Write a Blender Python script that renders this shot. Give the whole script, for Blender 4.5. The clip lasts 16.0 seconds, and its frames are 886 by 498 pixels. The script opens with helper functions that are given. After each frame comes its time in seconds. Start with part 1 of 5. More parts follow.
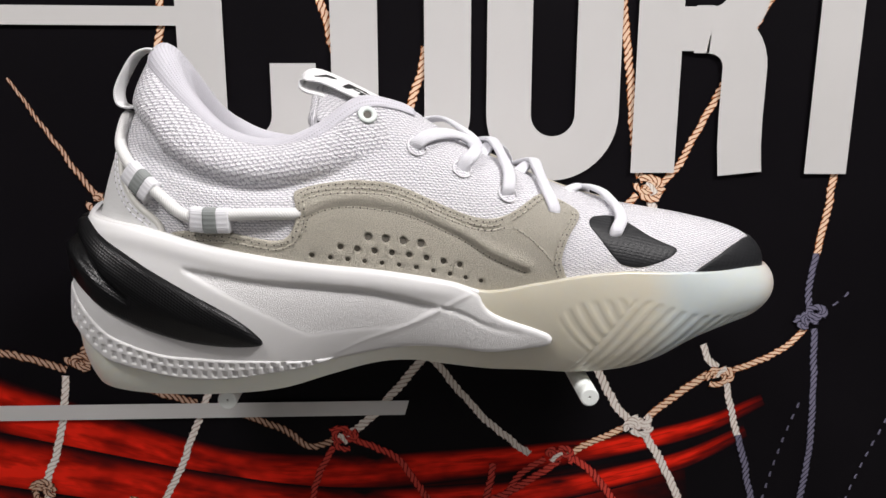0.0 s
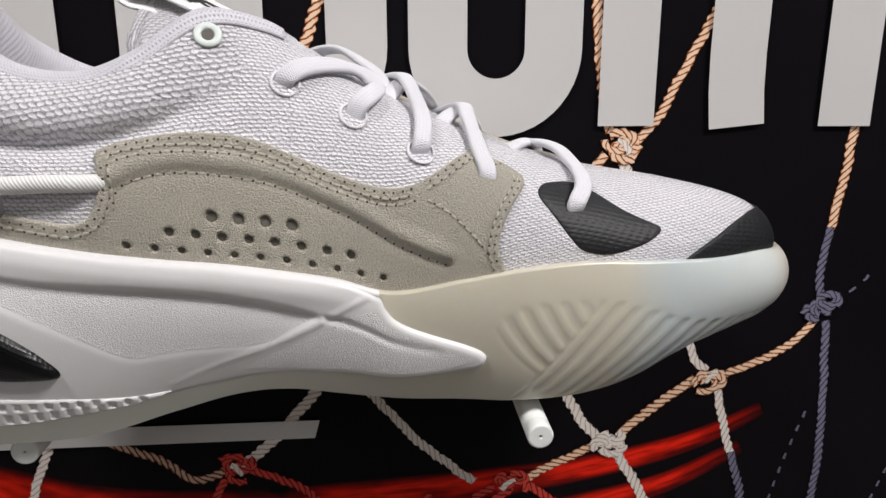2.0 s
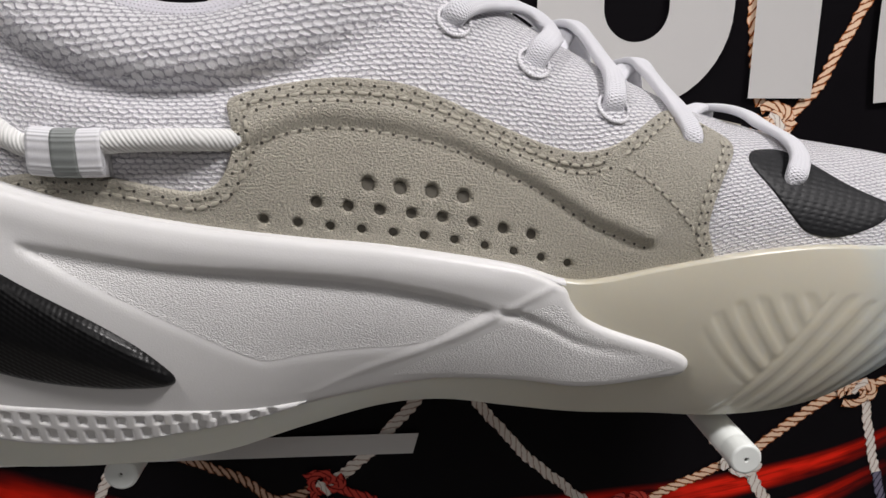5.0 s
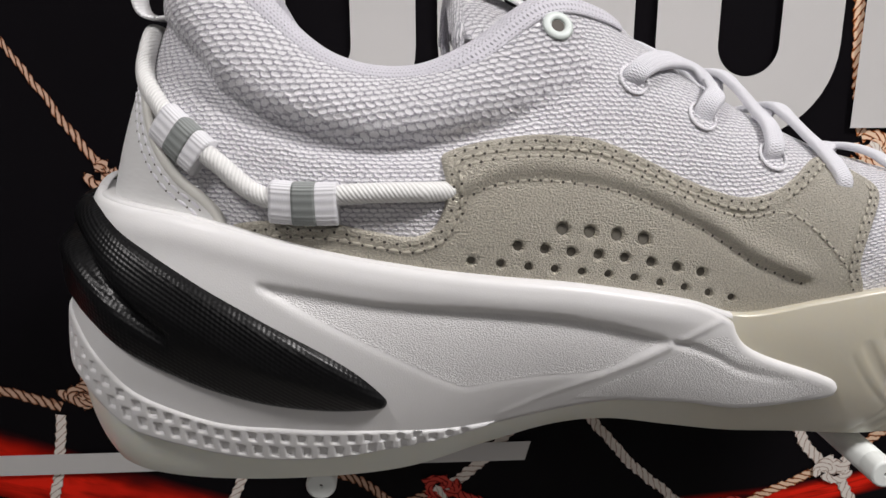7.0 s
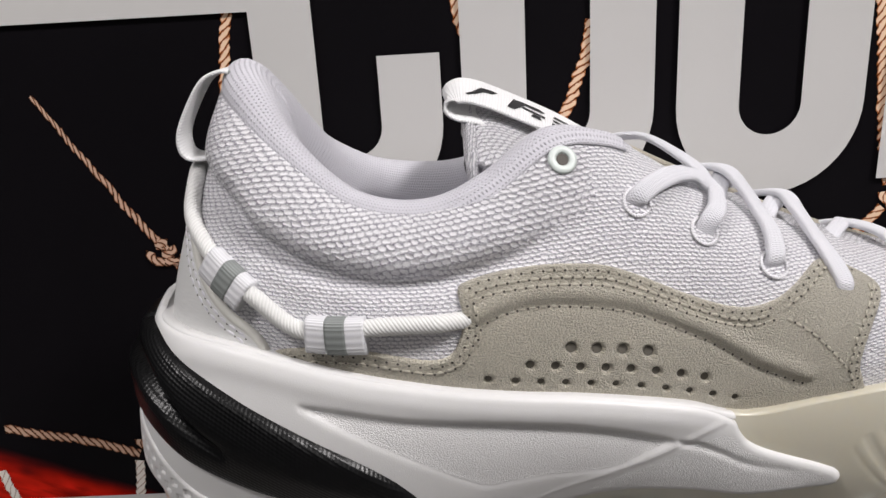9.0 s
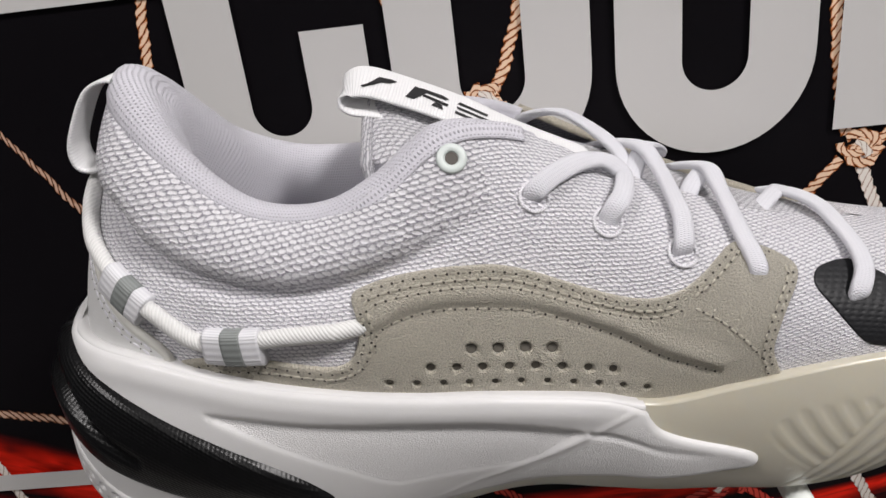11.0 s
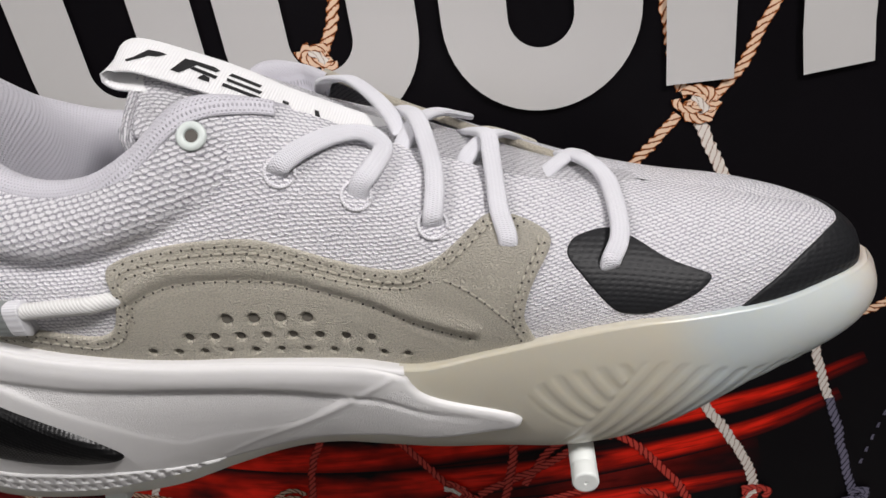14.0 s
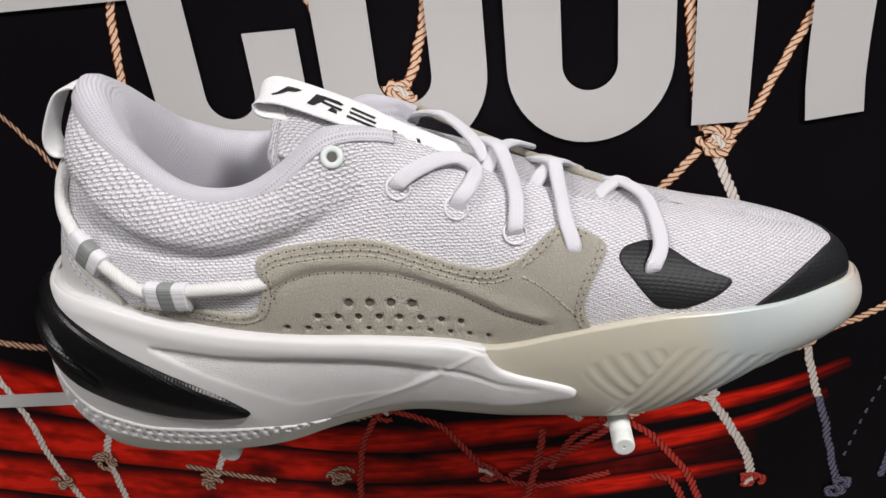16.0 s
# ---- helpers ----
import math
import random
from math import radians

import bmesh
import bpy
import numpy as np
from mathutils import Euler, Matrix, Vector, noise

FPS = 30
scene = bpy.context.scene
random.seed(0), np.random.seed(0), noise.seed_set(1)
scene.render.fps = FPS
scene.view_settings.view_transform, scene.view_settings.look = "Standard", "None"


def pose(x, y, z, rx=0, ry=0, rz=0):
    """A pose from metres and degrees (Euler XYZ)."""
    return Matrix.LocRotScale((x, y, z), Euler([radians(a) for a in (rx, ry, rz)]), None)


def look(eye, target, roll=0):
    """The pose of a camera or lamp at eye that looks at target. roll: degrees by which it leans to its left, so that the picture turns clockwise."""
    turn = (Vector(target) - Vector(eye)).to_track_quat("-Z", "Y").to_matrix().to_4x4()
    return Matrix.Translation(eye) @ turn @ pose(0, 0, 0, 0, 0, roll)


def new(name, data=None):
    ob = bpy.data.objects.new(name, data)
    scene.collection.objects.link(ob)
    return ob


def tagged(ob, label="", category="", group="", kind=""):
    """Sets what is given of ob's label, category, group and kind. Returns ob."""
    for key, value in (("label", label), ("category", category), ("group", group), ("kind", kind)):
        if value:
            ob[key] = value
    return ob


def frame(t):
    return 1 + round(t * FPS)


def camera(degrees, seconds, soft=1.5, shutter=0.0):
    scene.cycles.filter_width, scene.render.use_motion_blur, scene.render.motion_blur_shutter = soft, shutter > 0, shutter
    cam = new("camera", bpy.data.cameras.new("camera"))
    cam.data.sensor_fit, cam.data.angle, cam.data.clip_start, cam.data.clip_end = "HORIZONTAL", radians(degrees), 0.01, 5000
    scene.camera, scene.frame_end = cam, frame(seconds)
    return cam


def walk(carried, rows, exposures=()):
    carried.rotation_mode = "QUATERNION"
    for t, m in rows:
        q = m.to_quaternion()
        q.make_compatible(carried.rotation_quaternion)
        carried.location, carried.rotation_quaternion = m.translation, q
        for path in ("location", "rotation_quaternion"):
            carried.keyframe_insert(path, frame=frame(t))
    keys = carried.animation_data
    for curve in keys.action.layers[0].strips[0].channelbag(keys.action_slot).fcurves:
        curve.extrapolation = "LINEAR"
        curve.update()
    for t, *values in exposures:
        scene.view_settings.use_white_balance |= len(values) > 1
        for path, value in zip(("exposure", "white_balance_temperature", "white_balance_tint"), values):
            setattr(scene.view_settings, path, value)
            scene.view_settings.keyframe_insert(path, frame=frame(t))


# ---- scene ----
from mathutils.geometry import delaunay_2d_cdt

cam = camera(60.5, 16.0)
METRES, EYE, TILT, LEAN, TURN = 0.435, 1.4, -12.2, 0.0, -2.5
ROWS = [
    (0.0, 0.0, 0.0, 0.0, 0.0, 0.0, -0.0),
    (0.5, 0.0121, 0.0331, 0.0009, -0.57, -0.54, 0.13),
    (1.0, 0.0273, 0.0835, 0.0012, -1.13, -1.25, 0.26),
    (1.5, 0.0413, 0.1398, 0.0053, -1.63, -1.89, 0.45),
    (2.0, 0.0529, 0.1995, 0.0082, -2.04, -2.38, 0.66),
    (2.5, 0.06, 0.2431, 0.0086, -2.35, -2.66, 0.87),
    (3.0, 0.0637, 0.2762, 0.006, -2.53, -2.7, 1.02),
    (3.5, 0.0483, 0.2954, 0.0002, -2.53, -2.59, 1.02),
    (4.0, 0.0184, 0.3027, -0.0044, -2.36, -2.36, 0.88),
    (4.5, -0.0067, 0.296, -0.0072, -2.08, -2.12, 0.63),
    (5.0, -0.0388, 0.2878, -0.0077, -1.72, -1.95, 0.32),
    (7.5, -0.1318, 0.2384, 0.0358, -0.05, -2.67, 0.49),
    (8.0, -0.1274, 0.2274, 0.062, 1.48, -3.16, 0.67),
    (10.5, -0.0456, 0.2299, 0.1445, 5.44, -10.74, 5.21),
    (11.0, -0.0248, 0.2418, 0.1474, 5.7, -11.72, 5.8),
    (11.5, 0.0007, 0.2559, 0.1483, 6.01, -12.68, 6.32),
    (12.0, 0.0264, 0.2679, 0.1515, 6.32, -13.75, 6.67),
    (12.5, 0.0565, 0.2768, 0.151, 6.71, -14.7, 6.96),
    (13.0, 0.0873, 0.2815, 0.1512, 7.1, -15.63, 7.09),
    (13.5, 0.1167, 0.2757, 0.1522, 7.24, -16.42, 6.99),
    (14.0, 0.1273, 0.2556, 0.1565, 7.39, -16.84, 6.65),
    (14.5, 0.1206, 0.2243, 0.1606, 7.43, -16.84, 6.11),
    (15.0, 0.0987, 0.1861, 0.1724, 7.42, -16.49, 5.53),
    (15.5, 0.0901, 0.1592, 0.1812, 7.26, -16.08, 4.99),
    (16.0, 0.0812, 0.1384, 0.1858, 7.11, -15.66, 4.65),
]
walk(cam, [(t, pose(0, 0, EYE, TILT, LEAN, TURN) @ pose(METRES * x, METRES * y, METRES * z, 90 + pitch, roll, yaw)) for t, x, y, z, yaw, pitch, roll in ROWS],
     exposures=[(0.0, 0.29), (1.0, 0.17), (2.0, 0.08), (3.0, 0.08), (5.0, -0.06), (8.0, 0.02), (10.5, -0.08), (12.0, -0.17), (14.0, -0.13), (15.0, -0.08), (16.0, -0.01)])

# ---- world and light ----
world = bpy.data.worlds.new("world")
world.use_nodes = True
scene.world = world
world.node_tree.nodes["Background"].inputs["Color"].default_value = (0.9, 0.95, 1.0, 1)
world.node_tree.nodes["Background"].inputs["Strength"].default_value = 0.05
scene.view_settings.exposure = 0.0


def unseen_ceiling_lamp(x, y, size, watts, colour=(1.0, 0.96, 0.955)):
    data = bpy.data.lights.new("unseen_ceiling_lamp", "AREA")
    data.shape, data.size, data.energy, data.color = "SQUARE", size, watts, colour
    ob = new("unseen_ceiling_lamp", data)
    ob.matrix_world = look((x, y, 2.74), (0.05, 0.27, 1.34))
    return ob


unseen_ceiling_lamp(-0.75, -0.42, 0.35, 18)
unseen_ceiling_lamp(1.0, -0.36, 0.35, 37.5)
# added frontal fill behind the viewer, stands for no known fixture
unseen_ceiling_lamp(0.3, -1.8, 0.7, 8)


# ---- materials ----
class Paint:
    """A small builder for node materials."""

    def __init__(self, name, colour=(0.5, 0.5, 0.5), rough=0.5, metal=0.0):
        self.mat = bpy.data.materials.new(name)
        self.mat.use_nodes = True
        self.tree = self.mat.node_tree
        self.bsdf = self.tree.nodes["Principled BSDF"]
        self.set("Base Color", (*colour, 1))
        self.set("Roughness", rough)
        self.set("Metallic", metal)
        self.coord = self.tree.nodes.new("ShaderNodeTexCoord")

    def set(self, socket, value):
        if isinstance(value, bpy.types.NodeSocket):
            self.tree.links.new(value, self.bsdf.inputs[socket])
        else:
            self.bsdf.inputs[socket].default_value = value
        return self

    def node(self, kind, wires=(), **settings):
        n = self.tree.nodes.new(kind)
        if "operation" in settings:
            n.operation = settings["operation"]
        if "data_type" in settings:
            n.data_type = settings["data_type"]
        if "blend_type" in settings:
            n.blend_type = settings["blend_type"]
        if "feature" in settings:
            n.feature = settings["feature"]
        if "interpolation_type" in settings:
            n.interpolation_type = settings["interpolation_type"]
        for socket, value in dict(wires).items():
            if isinstance(value, bpy.types.NodeSocket):
                self.tree.links.new(value, n.inputs[socket])
            else:
                n.inputs[socket].default_value = value
        return n

    def math(self, what, a, b=0.0, c=0.0):
        return self.node("ShaderNodeMath", {0: a, 1: b, 2: c}, operation=what).outputs[0]

    def uv(self, scale=(1, 1, 1), turn=0.0, shift=(0, 0, 0)):
        return self.node("ShaderNodeMapping", {"Vector": self.coord.outputs["UV"], "Scale": scale, "Rotation": (0, 0, radians(turn)), "Location": shift}).outputs[0]

    def split(self, vector):
        return self.node("ShaderNodeSeparateXYZ", {0: vector}).outputs

    def noise(self, scale, detail=3.0, vector=None, rough=0.55):
        vector = vector or self.coord.outputs["Object"]
        return self.node("ShaderNodeTexNoise", {"Vector": vector, "Scale": scale, "Detail": detail, "Roughness": rough}).outputs["Fac"]

    def ramp(self, fac, *stops):
        n = self.node("ShaderNodeValToRGB", {"Fac": fac})
        els = n.color_ramp.elements
        while len(els) < len(stops):
            els.new(0.5)
        for e, (at, colour) in zip(els, stops):
            e.position, e.color = at, (*colour, 1)
        return n.outputs["Color"]

    def mix(self, fac, a, b, blend="MIX"):
        n = self.node("ShaderNodeMix", data_type="RGBA", blend_type=blend)
        for socket, value in ((n.inputs[0], fac), (n.inputs[6], a), (n.inputs[7], b)):
            if isinstance(value, bpy.types.NodeSocket):
                self.tree.links.new(value, socket)
            else:
                socket.default_value = (*value, 1) if isinstance(value, tuple) else value
        return n.outputs[2]

    def bump(self, height, distance, strength=1.0, after=None):
        wires = {"Height": height, "Distance": distance, "Strength": strength}
        if after:
            wires["Normal"] = after
        out = self.node("ShaderNodeBump", wires).outputs[0]
        self.set("Normal", out)
        return out


def grey(v):
    return (v, v, v)


def knit(name, light, dark, width, height, turn, depth=0.00045, rough=0.5):
    """Coarse mesh cloth: short glossy yarn bars in staggered rows over a web of sunk yarn, with pits between them,
    their shade painted in with the dark colour.
    """
    p = Paint(name, light, rough)
    wob = p.node("ShaderNodeTexNoise", {"Vector": p.coord.outputs["UV"], "Scale": 0.35, "Detail": 3.0}).outputs["Color"]
    uv = p.node("ShaderNodeMixRGB", {"Fac": 1.0, "Color1": p.uv(turn=turn), "Color2": wob}, blend_type="ADD").outputs[0]
    fray = p.node("ShaderNodeTexNoise", {"Vector": p.coord.outputs["UV"], "Scale": 1.5, "Detail": 3.0, "Roughness": 0.7}).outputs["Color"]
    x, y, _ = p.split(uv)
    fray_x, fray_y, _ = p.split(fray)
    x = p.math("MULTIPLY_ADD", fray_x, width * 0.28, x)
    y = p.math("MULTIPLY_ADD", fray_y, height * 0.5, y)
    up_ = p.math("DIVIDE", y, height)
    row = p.math("FLOOR", up_)
    along = p.math("ADD", p.math("DIVIDE", x, width), p.math("MULTIPLY", row, 0.46))
    cell = p.node("ShaderNodeCombineXYZ", {0: p.math("FLOOR", along), 1: row}).outputs[0]
    chance = p.node("ShaderNodeTexWhiteNoise", {"Vector": cell}).outputs["Value"]
    fy = p.math("SUBTRACT", p.math("MULTIPLY", p.math("FRACT", up_), 2.0), 1.0)
    fx = p.math("SUBTRACT", p.math("MULTIPLY", p.math("FRACT", along), 2.0), 1.0)
    fy = p.math("ADD", fy, p.math("MULTIPLY", fx, p.math("MULTIPLY_ADD", chance, 0.6, -0.1)))
    ex = p.math("POWER", p.math("ABSOLUTE", fx), 3.0)
    ey = p.math("POWER", p.math("ABSOLUTE", fy), 1.6)
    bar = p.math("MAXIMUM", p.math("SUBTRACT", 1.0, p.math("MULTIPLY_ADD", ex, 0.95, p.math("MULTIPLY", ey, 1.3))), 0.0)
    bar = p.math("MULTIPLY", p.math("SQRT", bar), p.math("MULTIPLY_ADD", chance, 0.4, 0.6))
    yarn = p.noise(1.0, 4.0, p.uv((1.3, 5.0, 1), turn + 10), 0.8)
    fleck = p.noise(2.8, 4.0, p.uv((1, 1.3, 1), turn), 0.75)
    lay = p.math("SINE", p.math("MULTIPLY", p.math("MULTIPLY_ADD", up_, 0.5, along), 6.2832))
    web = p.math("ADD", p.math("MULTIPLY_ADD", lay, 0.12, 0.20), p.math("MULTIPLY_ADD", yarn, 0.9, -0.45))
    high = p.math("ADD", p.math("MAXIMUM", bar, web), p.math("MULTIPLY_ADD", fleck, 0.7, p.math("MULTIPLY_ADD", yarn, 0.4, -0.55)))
    # shade of the pits goes into the base colour, by yarn height
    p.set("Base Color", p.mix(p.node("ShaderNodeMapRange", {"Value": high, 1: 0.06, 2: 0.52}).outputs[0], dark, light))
    p.set("Roughness", p.math("MULTIPLY_ADD", fleck, 0.6, rough - 0.58))
    p.set("Sheen Weight", 0.08)
    p.set("Specular IOR Level", 1.0)
    p.bump(high, depth, 1.0)
    return p.mat


def braid(name, light, dark, pitch, lean, depth=0.0003, rough=0.6, crossed=True):
    """Woven cord or flat lace: fine slanting ribs, crossing."""
    p = Paint(name, light, rough)
    x, y, _ = p.split(p.coord.outputs["UV"])
    one = p.math("SINE", p.math("MULTIPLY", p.math("MULTIPLY_ADD", y, lean, x), 6.2832 / pitch))
    two = p.math("SINE", p.math("MULTIPLY", p.math("MULTIPLY_ADD", y, -lean, x), 6.2832 / pitch))
    high = p.math("MAXIMUM", one, two) if crossed else one
    fine = p.noise(1.5, 3.0, p.uv((1, 3, 1)))
    p.set("Base Color", p.mix(p.node("ShaderNodeMapRange", {"Value": high, 1: -0.4, 2: 0.7}).outputs[0], dark, light))
    p.bump(p.math("MULTIPLY_ADD", fine, 0.5, high), depth)
    p.set("Sheen Weight", 0.2)
    return p.mat


def ribbed_tape(name, light, dark):
    """Woven tape with ribs that run along the cord beneath it."""
    p = Paint(name, light, 0.5)
    x, y, _ = p.split(p.coord.outputs["UV"])
    rib = p.math("SINE", p.math("MULTIPLY", y, 6.2832 / 1.15))
    weave = p.noise(2.2, 3.0, p.uv((1.6, 0.7, 1)))
    p.set("Base Color", p.mix(p.node("ShaderNodeMapRange", {"Value": p.math("MULTIPLY_ADD", weave, 0.9, rib), 1: -0.5, 2: 1.0}).outputs[0], dark, light))
    p.bump(p.math("MULTIPLY_ADD", weave, 1.2, rib), 0.00003)
    return p.mat


def pierced(name, light, dark, width, height):
    """Soft spacer mesh with rows of small holes."""
    p = Paint(name, light, 0.75)
    x, y, _ = p.split(p.coord.outputs["UV"])
    up_ = p.math("DIVIDE", y, height)
    fx = p.math("SUBTRACT", p.math("FRACT", p.math("ADD", p.math("DIVIDE", x, width), p.math("MULTIPLY", p.math("FLOOR", up_), 0.5))), 0.5)
    fy = p.math("SUBTRACT", p.math("FRACT", up_), 0.5)
    far = p.math("SQRT", p.math("ADD", p.math("MULTIPLY", fx, fx), p.math("MULTIPLY", fy, fy)))
    solid = p.node("ShaderNodeMapRange", {"Value": far, 1: 0.13, 2: 0.30}, interpolation_type="SMOOTHSTEP").outputs[0]
    fuzz = p.noise(2.5, 3.0, p.coord.outputs["UV"])
    p.set("Base Color", p.mix(p.math("MULTIPLY", solid, p.math("MULTIPLY_ADD", fuzz, 0.5, 0.75)), dark, light))
    p.set("Sheen Weight", 0.25)
    p.bump(p.math("MULTIPLY_ADD", fuzz, 0.4, solid), 0.0003)
    return p.mat


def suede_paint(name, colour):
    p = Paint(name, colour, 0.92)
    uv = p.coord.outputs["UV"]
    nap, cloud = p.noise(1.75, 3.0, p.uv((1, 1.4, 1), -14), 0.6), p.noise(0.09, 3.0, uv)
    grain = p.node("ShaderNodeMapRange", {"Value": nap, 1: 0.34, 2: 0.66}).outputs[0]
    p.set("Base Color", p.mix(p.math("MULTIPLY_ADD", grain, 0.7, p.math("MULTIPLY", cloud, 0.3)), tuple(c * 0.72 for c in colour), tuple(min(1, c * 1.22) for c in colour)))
    p.set("Sheen Weight", 0.3)
    p.set("Sheen Roughness", 0.5)
    p.bump(grain, 0.0007)
    return p.mat


def moulded(name, colour, rough, pebble=0.0, scale=1.1, subsurface=0.0):
    """Moulded foam or coated leather: faint flow marks, sometimes pebbled."""
    p = Paint(name, colour, rough)
    uv = p.coord.outputs["UV"]
    cloud = p.noise(0.05, 3.0, uv)
    p.set("Base Color", p.mix(cloud, tuple(c * 0.93 for c in colour), tuple(min(1, c * 1.04) for c in colour)))
    p.set("Roughness", p.math("MULTIPLY_ADD", p.noise(0.4, 3.0, uv), 0.2, rough - 0.1))
    if pebble:
        bent = p.node("ShaderNodeMixRGB", {"Fac": 1.0, "Color1": p.uv((0.55, 1.15, 1), 6), "Color2": p.node("ShaderNodeTexNoise", {"Vector": uv, "Scale": 0.16, "Detail": 1.0}).outputs["Color"]}, blend_type="ADD").outputs[0]
        cells = p.node("ShaderNodeTexVoronoi", {"Vector": bent, "Scale": scale, "Randomness": 0.9}, feature="SMOOTH_F1").outputs["Distance"]
        p.bump(cells, -pebble)
    else:
        p.bump(p.noise(2.5, 2.0, uv), 0.00003)
    if subsurface:
        p.set("Subsurface Weight", subsurface)
        p.set("Subsurface Radius", (0.003, 0.003, 0.0025))
    return p.mat


def print_rope(name, low, middle, high, steps=(0.12, 0.36, 0.68)):
    """A printed twisted rope: slanting strands, dim at both edges."""
    p = Paint(name, middle, 0.35)
    x, y, _ = p.split(p.coord.outputs["UV"])
    wob = p.noise(0.42, 5.0, p.uv((1, 1.6, 1)), 0.8)
    turn = p.math("FRACT", p.math("MULTIPLY_ADD", wob, 0.7, p.math("MULTIPLY", p.math("MULTIPLY_ADD", y, 2.4, x), 0.30)))
    strand = p.math("SINE", p.math("MULTIPLY", turn, 3.1416))
    p.set("Specular IOR Level", 0.1)
    edge = p.math("SUBTRACT", 1.0, p.math("POWER", p.math("ABSOLUTE", y), 2.5))
    tone = p.math("MULTIPLY", p.math("MULTIPLY", p.math("POWER", strand, 0.9), p.math("MULTIPLY_ADD", edge, 0.65, 0.35)), p.math("MULTIPLY_ADD", wob, 2.5, -0.1))
    p.set("Base Color", p.ramp(tone, (steps[0], low), (steps[1], middle), (steps[2], high)))
    return p.mat


def print_blur(name, colour, dark):
    """A printed, out-of-focus band that fades into the black at both edges."""
    p = Paint(name, colour, 0.35)
    p.set("Specular IOR Level", 0.06)
    x, y, _ = p.split(p.coord.outputs["UV"])
    side = p.math("SUBTRACT", 1.0, p.math("ABSOLUTE", y))
    streak = p.noise(0.03, 4.0, p.uv((1, 90, 1)))
    patch_ = p.noise(0.022, 3.0, p.uv((1, 26, 1)))
    tone = p.math("MULTIPLY", p.node("ShaderNodeMapRange", {"Value": side, 1: 0.0, 2: 0.75}, interpolation_type="SMOOTHSTEP").outputs[0],
                  p.math("MULTIPLY", p.node("ShaderNodeMapRange", {"Value": streak, 1: 0.2, 2: 0.55}).outputs[0], p.math("MULTIPLY", p.node("ShaderNodeMapRange", {"Value": x, 1: -8.0, 2: 40.0}, interpolation_type="SMOOTHSTEP").outputs[0], p.node("ShaderNodeMapRange", {"Value": patch_, 1: 0.31, 2: 0.58}).outputs[0])))
    p.set("Base Color", p.ramp(tone, (0.0, dark), (0.4, tuple(c * 0.45 for c in colour)), (0.85, colour)))
    return p.mat


def wall_paint(name, colour, rough=0.7):
    p = Paint(name, colour, rough)
    p.set("Base Color", p.mix(p.noise(2.0), tuple(c * 0.92 for c in colour), colour))
    p.bump(p.noise(220.0, 2.0), 0.0004)
    return p.mat


BLACK_INK = (0.005, 0.0045, 0.0057)
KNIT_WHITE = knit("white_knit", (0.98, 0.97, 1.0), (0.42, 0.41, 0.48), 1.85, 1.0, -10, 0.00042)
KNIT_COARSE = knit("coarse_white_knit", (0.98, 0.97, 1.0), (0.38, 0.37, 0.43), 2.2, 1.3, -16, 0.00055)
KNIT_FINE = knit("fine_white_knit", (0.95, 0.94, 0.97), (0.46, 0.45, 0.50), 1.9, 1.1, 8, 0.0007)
LINING = pierced("lining_mesh", (0.62, 0.61, 0.66), (0.47, 0.46, 0.505), 1.05, 0.85)
INSIDE = pierced("inside_cloth", (0.56, 0.54, 0.63), (0.46, 0.44, 0.53), 1.0, 0.8)
SUEDE = suede_paint("oatmeal_suede", (0.62, 0.575, 0.47))
THREAD = braid("thread", (0.47, 0.435, 0.355), (0.36, 0.335, 0.27), 0.6, 0.8, 0.0001)
# painted shade for the needle holes between stitches
PIT_SHADE = Paint("stitch_pit_shade", (0.07, 0.063, 0.052), 0.95).mat
WHITE_THREAD = braid("white_thread", (0.90, 0.89, 0.92), (0.80, 0.79, 0.84), 1.1, 0.2, 0.0001)
LACE = braid("white_lace", (0.83, 0.83, 0.875), (0.73, 0.73, 0.78), 0.5, 0.4, 0.00009, 0.6)
CORD = braid("white_cord", (0.77, 0.77, 0.75), (0.70, 0.70, 0.685), 0.95, 0.5, 0.00005, 0.6, False)
WEBBING = braid("white_webbing", (0.83, 0.83, 0.83), (0.765, 0.765, 0.775), 0.8, 0.03, 0.00005)
KEEPER_WEB = ribbed_tape("ribbed_white_tape", (0.76, 0.76, 0.78), (0.69, 0.69, 0.72))
KEEPER_GREY = ribbed_tape("ribbed_grey_tape", (0.26, 0.28, 0.27), (0.215, 0.23, 0.225))
REFLECTIVE = braid("grey_webbing", (0.26, 0.275, 0.27), (0.20, 0.21, 0.21), 1.1, 0.03, 0.00012, 0.45)
LEATHER = moulded("white_leather", (0.80, 0.80, 0.79), 0.45, 0.00008, 0.9)
FOAM = moulded("white_foam", (0.71, 0.705, 0.70), 0.42, subsurface=0.08)
FOAM_GRAIN = moulded("grained_white_foam", (0.72, 0.715, 0.71), 0.46, 0.00022, 4.6)
MINT = moulded("pale_mint_plastic", (0.68, 0.74, 0.71), 0.35)
RAW_EDGE = suede_paint("raw_cream_edge", (0.62, 0.56, 0.44))
PEG_PAINT = moulded("peg_white", (0.80, 0.83, 0.80), 0.35)
BLACK_PRINT = Paint("black_print", (0.013, 0.013, 0.014), 0.45).mat
HOLE_DARK = Paint("hole_dark", (0.11, 0.10, 0.09), 0.9).mat
# darkened suede colour, painted shade for the perforation floors
HOLE_SHADE = suede_paint("hole_shade", (0.14, 0.128, 0.105))
CREAM_EDGE = moulded("cream_edge", (0.72, 0.71, 0.66), 0.55)


